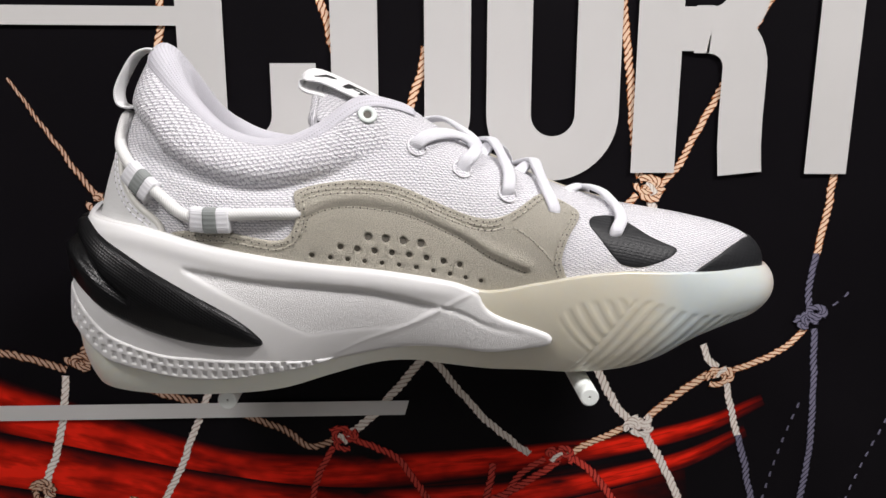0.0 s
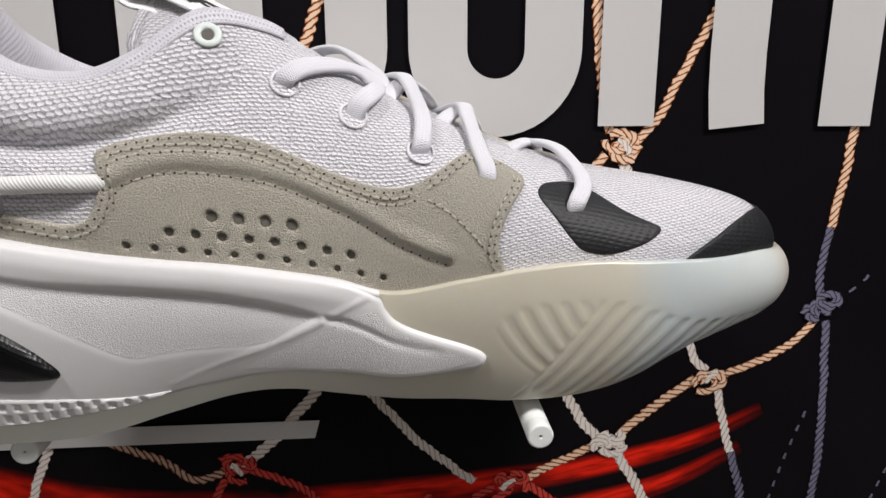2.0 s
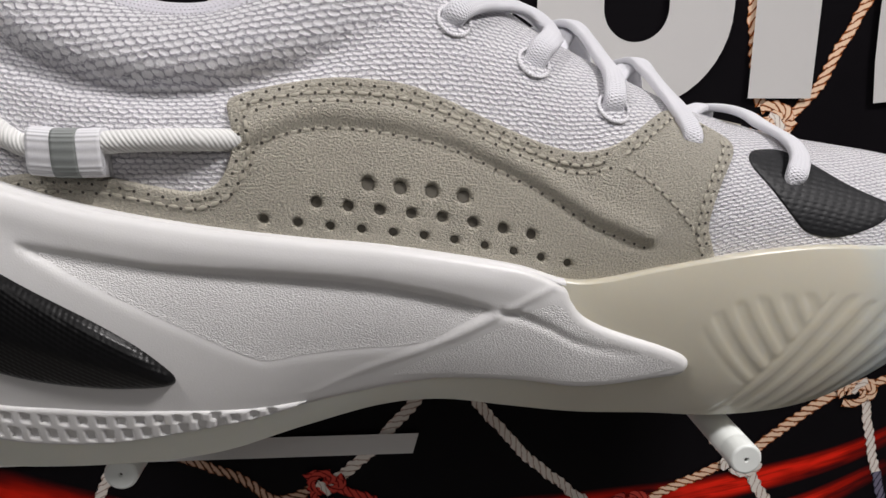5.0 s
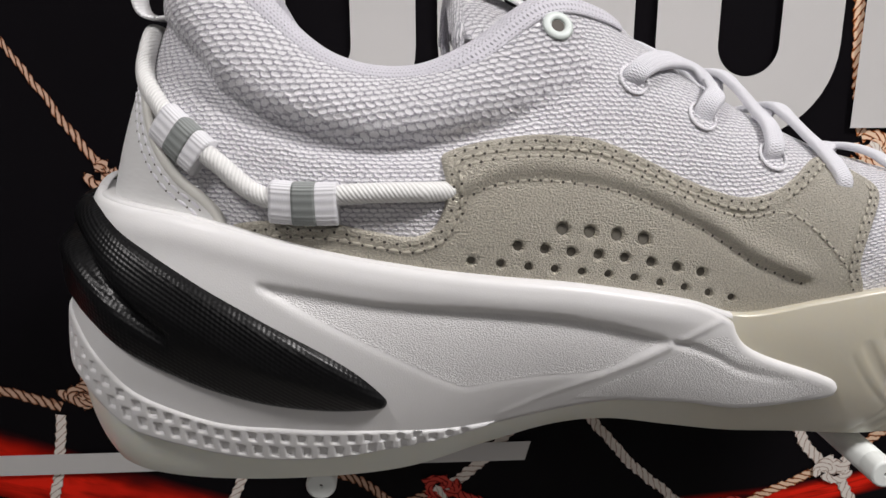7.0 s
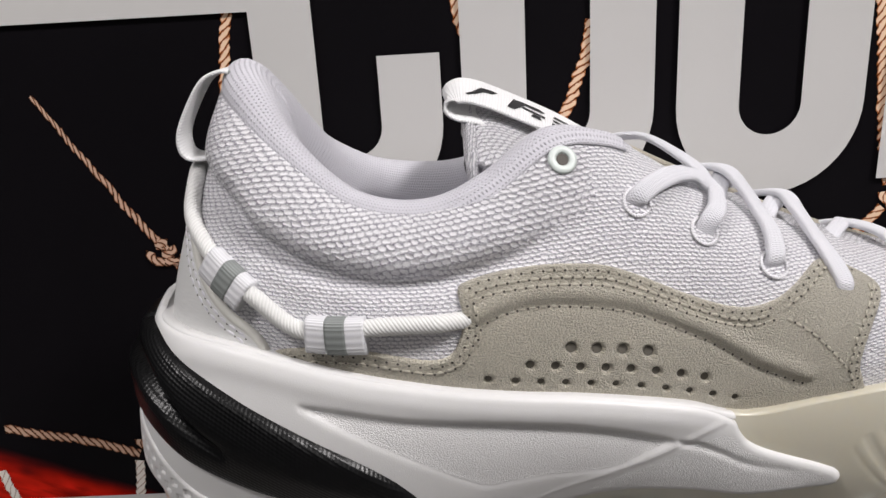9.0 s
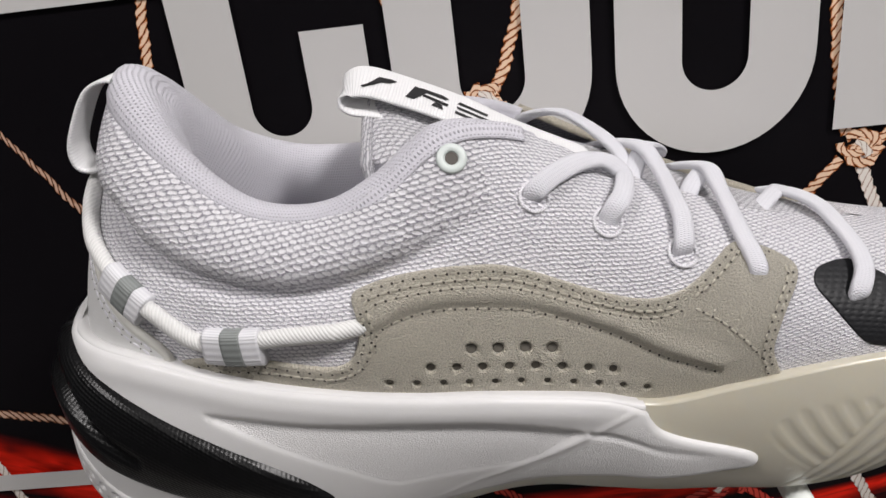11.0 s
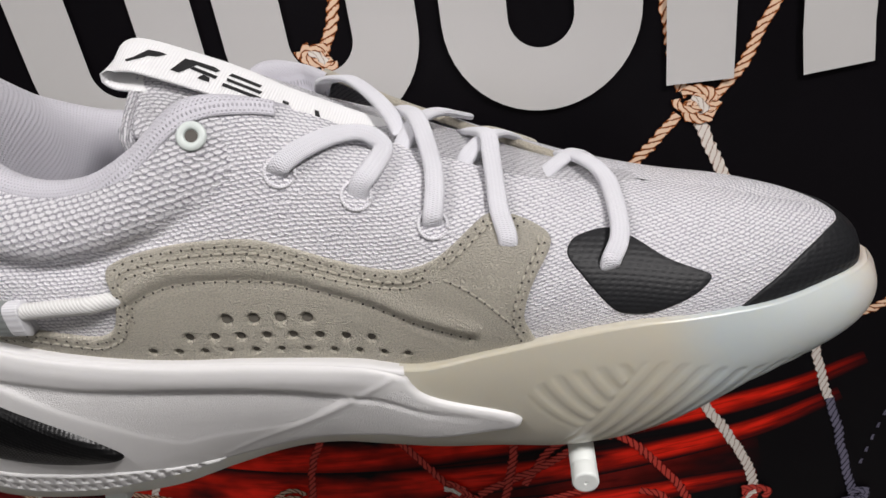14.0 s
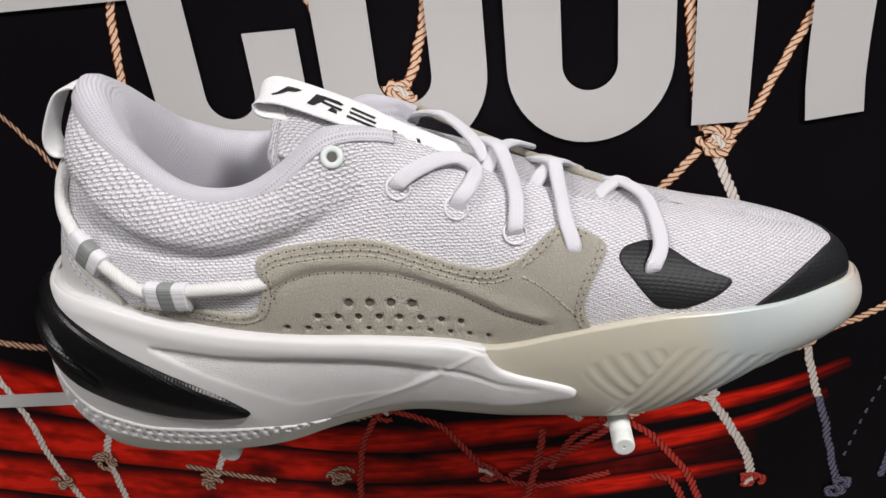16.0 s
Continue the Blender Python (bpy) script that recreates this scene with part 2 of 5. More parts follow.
def black_film():
    """Black coating pressed over the knit, its honeycomb just showing."""
    p = Paint("black_film", (0.013, 0.0135, 0.015), 0.48)
    p.set("Specular IOR Level", 0.25)
    cells = p.node("ShaderNodeTexVoronoi", {"Vector": p.uv((1, 1.5, 1), 20), "Scale": 0.42, "Randomness": 0.05}, feature="SMOOTH_F1").outputs["Distance"]
    p.bump(cells, 0.00022, 1.0, p.bump(p.noise(3.0, 2.0, p.coord.outputs["UV"]), 0.00004))
    return p.mat


def black_clip():
    """Glossy moulded black plastic with fine ridges along it."""
    p = Paint("black_plastic", (0.003, 0.003, 0.0033), 0.22)
    x, y, _ = p.split(p.coord.outputs["UV"])
    ridge = p.math("SINE", p.math("MULTIPLY", p.math("MULTIPLY_ADD", x, -0.42, y), 6.2832 / 0.95))
    cross = p.math("SINE", p.math("MULTIPLY", x, 6.2832 / 1.05))
    p.bump(p.math("MULTIPLY_ADD", cross, 0.7, ridge), 0.00002)
    p.set("Roughness", p.math("MULTIPLY_ADD", p.noise(0.3, 3.0, p.coord.outputs["UV"]), 0.14, 0.26))
    p.set("Specular IOR Level", 0.28)
    return p.mat


def clear_rubber():
    """Milky rubber: oatmeal under the arch and ball, clear and bluish over the toe, amber at the tip."""
    p = Paint("milky_rubber", (0.5, 0.48, 0.4), 0.3)
    s, t, _ = p.split(p.coord.outputs["UV"])
    along = p.node("ShaderNodeMapRange", {"Value": p.math("MULTIPLY_ADD", p.noise(0.05, 2.0, p.coord.outputs["UV"]), 8.0, s), 1: 150.0, 2: 345.0}).outputs[0]
    tone = p.ramp(along, (0.0, (0.78, 0.79, 0.71)), (0.28, (0.54, 0.51, 0.415)), (0.58, (0.58, 0.55, 0.455)), (0.66, (0.50, 0.55, 0.55)), (0.84, (0.58, 0.62, 0.60)), (1.0, (0.66, 0.54, 0.44)))
    p.set("Base Color", tone)
    p.set("Subsurface Weight", 0.65)
    p.set("Subsurface Radius", (0.010, 0.009, 0.007))
    p.set("Coat Weight", 0.3)
    p.set("Coat Roughness", 0.25)
    p.bump(p.noise(0.5, 3.0, p.coord.outputs["UV"]), 0.00002)
    return p.mat


BLACK_FILM, BLACK_CLIP, RUBBER = black_film(), black_clip(), clear_rubber()


def poster_black():
    p = Paint("printed_black", BLACK_INK, 0.34)
    p.set("Base Color", p.mix(p.noise(9.0, 3.0), (0.0035, 0.003, 0.004), (0.007, 0.006, 0.0075)))
    p.set("Roughness", p.math("MULTIPLY_ADD", p.noise(30.0, 3.0), 0.1, 0.40))
    p.set("Specular IOR Level", 0.07)
    p.bump(p.noise(700.0, 2.0), 0.00002)
    return p.mat


def poster_white():
    p = Paint("printed_white", (0.70, 0.69, 0.675), 0.36)
    p.set("Base Color", p.mix(p.noise(14.0, 4.0), (0.62, 0.61, 0.597), (0.665, 0.655, 0.642)))
    p.set("Roughness", p.math("MULTIPLY_ADD", p.noise(30.0, 3.0), 0.1, 0.30))
    return p.mat


POSTER_BLACK, POSTER_WHITE = poster_black(), poster_white()
ROPE_ORANGE = print_rope("rope_orange", (0.05, 0.010, 0.003), (0.52, 0.15, 0.03), (0.88, 0.66, 0.48))
ROPE_WHITE = print_rope("rope_white", (0.30, 0.19, 0.14), (0.68, 0.56, 0.48), (0.86, 0.80, 0.74), (0.05, 0.25, 0.6))
ROPE_BROWN = print_rope("rope_brown", (0.008, 0.005, 0.005), (0.30, 0.11, 0.05), (0.62, 0.43, 0.32), (0.22, 0.46, 0.85))
ROPE_GREY = print_rope("rope_grey", (0.010, 0.009, 0.016), (0.075, 0.07, 0.11), (0.19, 0.18, 0.25))
ROPE_RED = print_rope("rope_red", (0.03, 0.002, 0.002), (0.33, 0.016, 0.012), (0.62, 0.07, 0.05))
HOOP_RED = print_blur("hoop_red", (0.9, 0.024, 0.010), BLACK_INK)
HOOP_DEEP = print_blur("hoop_deep_red", (0.15, 0.008, 0.006), BLACK_INK)
ROOM_PAINT = wall_paint("room_paint", (0.20, 0.20, 0.21))
CEILING_PAINT = wall_paint("ceiling_paint", (0.45, 0.45, 0.45))
FLOOR_PAINT = wall_paint("floor_grey", (0.52, 0.50, 0.47), 0.5)


# ---- building helpers ----
ORIGIN_Y, ORIGIN_Z = 0.3196, 1.3
WALL = 0.3754
HOME = {}


def place(points):
    """Millimetres about the shoe to metres in the room."""
    return np.asarray(points, float) * 0.001 + np.array((0.0, ORIGIN_Y, ORIGIN_Z))


def thing(name, where, label, category, group="", kind=""):
    ob = new(name)
    ob.location = where
    ob.empty_display_size = 0.02
    HOME[ob.name] = np.array(where, float)
    return tagged(ob, label, category, group, kind)


def part(name, verts, faces, material, parent=None, label="", uv=None, smooth=True, kind=""):
    """One mesh object, from places in the room in metres, under its parent."""
    home = HOME[parent.name] if parent else np.zeros(3)
    me = bpy.data.meshes.new(name)
    me.from_pydata((np.asarray(verts, float) - home).tolist(), [], [list(map(int, f)) for f in faces])
    if uv is not None:
        layer = me.uv_layers.new(name="UVMap")
        corner = np.zeros(len(me.loops), dtype=np.int32)
        me.loops.foreach_get("vertex_index", corner)
        layer.data.foreach_set("uv", np.asarray(uv, np.float32)[corner].ravel())
    me.polygons.foreach_set("use_smooth", np.full(len(me.polygons), smooth))
    me.materials.append(material)
    me.update()
    ob = new(name, me)
    if parent:
        ob.parent = parent
    HOME[ob.name] = home
    if label:
        ob["label"] = label
    if kind:
        ob["kind"] = kind
    return ob


def strip_faces(rows, cols, wrap=False):
    i = np.arange(rows - 1)[:, None] * cols
    j = np.arange(cols if wrap else cols - 1)[None]
    n = (j + 1) % cols
    return np.stack((i + j, i + n, i + cols + n, i + cols + j), -1).reshape(-1, 4)


def box(name, low, high, material, label, category="", kind="structure"):
    x0, y0, z0 = low
    x1, y1, z1 = high
    v = [(x, y, z) for x in (x0, x1) for y in (y0, y1) for z in (z0, z1)]
    f = [(0, 1, 3, 2), (4, 6, 7, 5), (0, 4, 5, 1), (2, 3, 7, 6), (0, 2, 6, 4), (1, 5, 7, 3)]
    return tagged(part(name, v, f, material, smooth=False), label, category, kind=kind)


def curve_through(points, step):
    """Even steps along a Catmull-Rom through the points."""
    p = np.asarray(points, float)
    fine = spline(p, np.linspace(0, len(p) - 1, (len(p) - 1) * 24 + 1))
    run = np.concatenate(([0], np.cumsum(np.linalg.norm(np.diff(fine, axis=0), axis=1))))
    at = np.linspace(0, run[-1], max(3, int(run[-1] / step) + 1))
    return np.stack([np.interp(at, run, fine[:, i]) for i in range(p.shape[1])], -1), at


def ring_through(points, step):
    """The same for a closed outline; the end does not repeat the start."""
    p = np.asarray(points, float)
    n = len(p)
    fine = spline(np.vstack((p[-3:], p, p[:4])), np.linspace(3, 3 + n, n * 24 + 1))
    run = np.concatenate(([0], np.cumsum(np.linalg.norm(np.diff(fine, axis=0), axis=1))))
    at = np.linspace(0, run[-1], max(8, int(run[-1] / step)) + 1)[:-1]
    return np.stack([np.interp(at, run, fine[:, i]) for i in range(p.shape[1])], -1)


def sweep(points, normals, wide, thick, around=12, power=0.7):
    """A band or cord along points (mm), flat side to the normals. Gives verts (m), faces, uv."""
    p, n = np.asarray(points, float), np.asarray(normals, float)
    t = np.gradient(p, axis=0)
    t /= np.linalg.norm(t, axis=1, keepdims=True)
    n = n - (n * t).sum(1, keepdims=True) * t
    n /= np.linalg.norm(n, axis=1, keepdims=True)
    b = np.cross(t, n)
    a = np.linspace(0, 2 * np.pi, around, endpoint=False)
    cx = np.sign(np.cos(a)) * np.abs(np.cos(a)) ** power * wide / 2
    cy = np.sign(np.sin(a)) * np.abs(np.sin(a)) ** power * thick / 2
    run = np.concatenate(([0], np.cumsum(np.linalg.norm(np.diff(p, axis=0), axis=1))))
    rings = p[:, None] + b[:, None] * cx[None, :, None] + n[:, None] * cy[None, :, None]
    verts = np.vstack((rings.reshape(-1, 3), p[:1], p[-1:]))
    faces = strip_faces(len(p), around, True).tolist()
    last, m = len(p) * around, (len(p) - 1) * around
    faces += [(last, (j + 1) % around, j) for j in range(around)] + [(last + 1, m + j, m + (j + 1) % around) for j in range(around)]
    uv = np.stack((np.repeat(run, around), np.tile(a / (2 * np.pi) * 2 * (wide + thick), len(p))), -1)
    uv = np.vstack((uv, uv[:1], uv[-1:]))
    return place(verts), faces, uv


def edge_distance(p, outline):
    """Distance of flat places to a closed outline."""
    best = np.full(len(p), 1e9)
    for a, b in zip(outline, np.roll(outline, -1, 0)):
        d = b - a
        k = np.clip(((p - a) @ d) / max(d @ d, 1e-9), 0, 1)
        best = np.minimum(best, ((p - a - k[:, None] * d) ** 2).sum(1))
    return np.sqrt(best)


def inside(p, outline):
    x, y = p[:, 0], p[:, 1]
    odd = np.zeros(len(p), bool)
    for (x0, y0), (x1, y1) in zip(outline, np.roll(outline, -1, 0)):
        cut = (y0 > y) != (y1 > y)
        odd ^= cut & (x < (x1 - x0) * (y - y0) / (y1 - y0 + 1e-12) + x0)
    return odd


def fill(outline, step, extra=None, rim=()):
    """A fine triangle net inside a flat outline, with rows of points near its edge."""
    n = len(outline)
    lo, hi = outline.min(0), outline.max(0)
    gx, gy = np.meshgrid(np.arange(lo[0], hi[0], step), np.arange(lo[1], hi[1], step * 0.87), indexing="ij")
    gx = gx + (np.arange(gx.shape[1]) % 2)[None] * step / 2
    g = np.stack((gx.ravel(), gy.ravel()), -1)
    g = g[inside(g, outline)]
    g = g[edge_distance(g, outline) > (max(rim) if rim else 0) + 0.55 * step]
    d = np.roll(outline, -1, 0) - np.roll(outline, 1, 0)
    d /= np.maximum(np.linalg.norm(d, axis=1, keepdims=True), 1e-9)
    area = 0.5 * np.sum(outline[:, 0] * np.roll(outline[:, 1], -1) - np.roll(outline[:, 0], -1) * outline[:, 1])
    inward = np.stack((-d[:, 1], d[:, 0]), -1) * (1 if area > 0 else -1)
    sets = [outline]
    for r in rim:
        q = outline + inward * r
        q = q[inside(q, outline)]
        sets.append(q[edge_distance(q, outline) > r * 0.93])
    if extra is not None and len(extra):
        if len(g):
            keep = np.ones(len(g), bool)
            for e in extra:
                keep &= ((g - e) ** 2).sum(1) > 0.16
            g = g[keep]
        sets.append(extra)
    sets.append(g)
    pts = np.vstack(sets)
    ring = [(i, (i + 1) % n) for i in range(n)]
    co, _, tri, *_ = delaunay_2d_cdt([Vector(q) for q in pts], ring, [list(range(n))], 1, 1e-4)
    return np.array([tuple(c) for c in co]), tri


def patch(name, skin, outline, material, parent, thick, step=1.4, rim=1.0, lift=None, extra=None, label="", mirror=False, sink=0.35, edge=0.7):
    """A piece of sheet laid on a skin, its edge rolled down to it."""
    flat = ring_through(outline, edge)
    p, tri = fill(flat, step, extra, (rim * 0.18, rim * 0.5, rim))
    d = edge_distance(p, flat)
    roll = np.clip(d / rim, 0, 1)
    off = thick * np.sqrt(1 - (1 - roll) ** 2) - sink * (1 - roll) ** 4
    if lift is not None:
        off = off + lift(p[:, 0], p[:, 1], d) * np.clip(d / rim, 0, 1)
    q = skin.at(2 * skin.heel - p[:, 0] if mirror else p[:, 0], p[:, 1], off)
    first = np.array([tri[k] for k in range(min(len(tri), 400))])
    facing = np.cross(q[first[:, 1]] - q[first[:, 0]], q[first[:, 2]] - q[first[:, 0]])
    flip = (facing * (skin.sign * skin.normal(p[first[:, 0], 0], p[first[:, 0], 1]))).sum() < 0
    faces = [f[::-1] for f in tri] if flip != mirror else tri
    return part(name, place(q), faces, material, parent, label, uv=p)


def along_line(p, line):
    """Distance to an open flat line, and the share of its length."""
    line = np.asarray(line, float)
    best, share = np.full(len(p), 1e9), np.zeros(len(p))
    n = len(line) - 1
    for i in range(n):
        a, d = line[i], line[i + 1] - line[i]
        k = np.clip(((p - a) @ d) / max(d @ d, 1e-9), 0, 1)
        r = np.sqrt(((p - a - k[:, None] * d) ** 2).sum(1))
        near = r < best
        best, share = np.where(near, r, best), np.where(near, (i + k) / n, share)
    return best, share


def beads(name, skin, line, off, length, gap, radius, material, parent, label="", pits=None):
    """A row of stitches along a flat line on a skin."""
    pts, at = curve_through(line, 0.25)
    run = at[-1]
    lat, lon = np.linspace(-1, 1, 5), np.linspace(0, 2 * np.pi, 6, endpoint=False)
    ball = np.array([(v, math.sqrt(max(0, 1 - v * v)) * math.cos(a), math.sqrt(max(0, 1 - v * v)) * math.sin(a)) for v in lat * 0.995 for a in lon])
    net = strip_faces(5, 6, True)
    verts, faces, pit_v, pit_f = [], [], [], []
    for i, m in enumerate(np.arange(length / 2, run - length / 2, length + gap)):
        ends = np.array([[np.interp(m + e * length / 2, at, pts[:, c]) for c in (0, 1)] for e in (-1, 0, 1)])
        rise = off(ends[:, 0], ends[:, 1]) if callable(off) else off
        q = skin.at(ends[:, 0], ends[:, 1], rise)
        nrm = skin.sign * skin.normal(ends[1:2, 0], ends[1:2, 1])[0]
        ahead = (q[2] - q[0]) / 2
        side = np.cross(nrm, ahead)
        side /= np.linalg.norm(side)
        faces += (net + len(verts) * 30).tolist()
        verts.append(q[1] + ball[:, :1] * ahead + ball[:, 1:2] * side * radius + ball[:, 2:] * nrm * radius * 0.55)
        if pits:
            gap_s, gap_t = (np.array([np.interp(m + (length + gap) / 2, at, pts[:, c])]) for c in (0, 1))
            hole = skin.at(gap_s, gap_t, (off(gap_s, gap_t) if callable(off) else off) + 0.30)[0]
            fore = ahead / np.linalg.norm(ahead)
            faces_at = len(pit_v) * 6
            pit_v.append(np.array([hole + pits * (math.cos(a) * fore + math.sin(a) * side) for a in lon]))
            pit_f.append([faces_at + j for j in range(6)])
    ob = part(name, place(np.vstack(verts)), faces, material, parent, label, uv=np.zeros((len(verts) * 30, 2)))
    if pits:
        # flat dark discs, no real holes: shade of the needle pits as colour
        part("needle_pit_shade", place(np.vstack(pit_v)), pit_f, PIT_SHADE, parent, smooth=False, kind="stuff")
    return ob


def ring_on(name, skin, s, t, off, outer, inner, high, material, parent, label=""):
    """A flat rounded ring lying on a skin."""
    c = skin.at(np.array([s]), np.array([t]), off)[0]
    n = skin.sign * skin.normal(np.array([s]), np.array([t]))[0]
    u = np.cross((0, 1.0, 0.2), n)
    u /= np.linalg.norm(u)
    w = np.cross(n, u)
    rad, hh = (outer - inner) / 2, high / 2
    mid = (outer + inner) / 2
    verts, a8 = [], np.linspace(0, 2 * np.pi, 8, endpoint=False)
    for a in np.linspace(0, 2 * np.pi, 28, endpoint=False):
        out = math.cos(a) * u + math.sin(a) * w
        verts += [c + out * (mid + rad * math.cos(b)) + n * hh * math.sin(b) for b in a8]
    faces = [(i * 8 + j, i * 8 + (j + 1) % 8, (i + 1) % 28 * 8 + (j + 1) % 8, (i + 1) % 28 * 8 + j) for i in range(28) for j in range(8)]
    uv = [(i * 0.35 * mid, j) for i in range(28) for j in range(8)]
    return part(name, place(verts), faces, material, parent, label, uv=uv)


def disc_on(name, skin, s, t, off, radius, material, parent, label=""):
    c = skin.at(np.array([s]), np.array([t]), off)[0]
    n = skin.sign * skin.normal(np.array([s]), np.array([t]))[0]
    u = np.cross((0, 1.0, 0.2), n)
    u /= np.linalg.norm(u)
    w = np.cross(n, u)
    a = np.linspace(0, 2 * np.pi, 14, endpoint=False)
    verts = [c + radius * (math.cos(k) * u + math.sin(k) * w) for k in a]
    return part(name, place(verts), [list(range(14))], material, parent, label, smooth=False)


# ---- the shoe's two lofted skins, in millimetres: x along, y towards the wall, z up ----
def spline(points, k):
    """Catmull-Rom through the points, at the parameters k (0 at the first point, 1 at the next, ...)."""
    p = np.asarray(points, float)
    if p.ndim == 1:
        p = p[:, None]
    k = np.clip(np.asarray(k, float), 0, len(p) - 1)
    i = np.minimum(k.astype(int), len(p) - 2)
    f = (k - i)[..., None]
    ext = np.vstack((2 * p[0] - p[1], p, 2 * p[-1] - p[-2]))
    a, b, c, d = ext[i], ext[i + 1], ext[i + 2], ext[i + 3]
    return 0.5 * (2 * b + (c - a) * f + (2 * a - 5 * b + 4 * c - d) * f ** 2 + (3 * b - a - 3 * c + d) * f ** 3)


UPPER_BASE = [(-118.5, -16, 50), (-116, -29, 49.5), (-107, -38, 49), (-91, -44, 47.5), (-70, -47.5, 42), (-48, -49.5, 38), (-30, -49.5, 35.6),
              (-14, -48, 33.5), (0, -46.2, 31.2), (15, -44, 27.5), (30, -42.6, 24), (47, -42.8, 26), (64, -42.6, 28.5), (82, -41, 29.5),
              (100, -39, 28.3), (119.5, -33.5, 27.2), (136, -25, 27), (145.4, -17, 26.2), (148.6, -9, 25.7)]
UPPER_TOP = [(-99.5, -16, 109), (-97.5, -23, 107.5), (-91.5, -30, 102.5), (-82, -34.5, 93.5), (-66, -37.5, 81.5), (-49, -38, 78.5), (-34, -36.5, 83.5),
             (-18, -32.5, 94.3), (-4, -26, 93), (8, -20, 86), (24, -16, 76), (44, -13.5, 66), (64, -10.5, 57.5), (80, -5.5, 52.8), (95, -3, 49.8),
             (110, -5, 47.3), (120, -7, 45), (124.8, -8.5, 43.7), (126.4, -9, 43.2)]
# up and out from the base, out and down from the top
UPPER_PULL = [(18, -3, 6, 20), (18, -3, 6, 20), (17, -2, 8, 18), (16, 1, 11, 15), (15, 3, 12, 13), (15, 3, 12, 13), (16, 3, 12, 14), (18, 2, 13, 16),
              (19, 2, 16, 14), (20, 2.5, 23, 10), (20, 3, 27, 6), (17, 3, 27.5, 4), (13, 2.5, 27, 2), (11, 1.5, 24, 0), (10, 1, 20, -1), (9, 1, 19, -1),
              (8, 1, 17, -0.5), (7.5, 1.2, 15, 0), (7, 1.5, 14, 0.5)]
SOLE_TOP = [(-122.5, -16, 52), (-120, -29, 51.5), (-110.5, -39.5, 50.5), (-94, -46.5, 48.5), (-70, -51, 42.5), (-48, -52.5, 38.5), (-30, -52.5, 36),
            (-14, -51.5, 34), (0, -50, 31.5), (15, -48.5, 28.3), (29, -47, 24), (47, -46.5, 26.5), (64, -46, 29), (82, -44, 30),
            (100, -41.2, 28.9), (120.5, -36, 27.8), (137.6, -27, 27.2), (148, -18.5, 26), (151.8, -9, 25.4)]
SOLE_BOTTOM = [(-126, -17, -14), (-123.5, -30, -14), (-113.5, -39, -14.5), (-96, -43, -15.3), (-72, -44, -15.4), (-50, -43, -14), (-31, -41, -9.3),
               (-14, -40, -5.2), (0, -39.3, -4.6), (15, -39.5, -6.6), (30, -40, -8.4), (47, -40, -9.3), (64, -40.5, -10.2), (82, -38.5, -9.8),
               (98, -35, -6.8), (114.5, -28.5, -1.4), (129, -21, 1.5), (137.5, -14.5, 1.8), (140.5, -9, 1.8)]
# out below the top edge, out above the bottom edge
# the line about which the far side mirrors the near one
MIDDLE = [-16, -16, -14, -10, -6, -3, -1, 0, 0, 0, 0, 0, 0, -1.5, -3, -5, -7, -8.5, -9]
SOLE_PULL = [(10, 9), (10, 9), (10, 9.5), (7, 9.5), (4, 9), (2, 8), (1, 8), (1, 8), (1, 7), (1, 6), (2, 6), (3, 6), (3, 7), (3.5, 8), (4, 10),
             (5, 12), (6, 14), (6, 14), (6, 14)]


def upper_profile(k):
    base, top, pull = spline(UPPER_BASE, k), spline(UPPER_TOP, k), spline(UPPER_PULL, k)
    out = base - top
    out[..., 2] = 0
    out /= np.maximum(np.linalg.norm(out, axis=-1, keepdims=True), 1e-6)
    up = np.array((0.0, 0.0, 1.0))
    c1 = base + up * pull[..., 0:1] + out * pull[..., 1:2]
    c2 = top + out * pull[..., 2:3] - up * pull[..., 3:4]
    return base, c1, c2, top


def sole_profile(k):
    top, bottom, pull = spline(SOLE_TOP, k), spline(SOLE_BOTTOM, k), spline(SOLE_PULL, k)
    ahead = spline(SOLE_TOP, np.asarray(k) + 0.05) - spline(SOLE_TOP, np.asarray(k) - 0.05)
    out = np.stack((ahead[..., 1], -ahead[..., 0], 0 * ahead[..., 0]), -1)
    out /= np.maximum(np.linalg.norm(out, axis=-1, keepdims=True), 1e-6)
    drop = (top - bottom)[..., 2:3] * np.array((0.0, 0.0, 1.0))
    return top, top - 0.3 * drop + out * pull[..., 0:1], bottom + 0.25 * drop + out * pull[..., 1:2], bottom


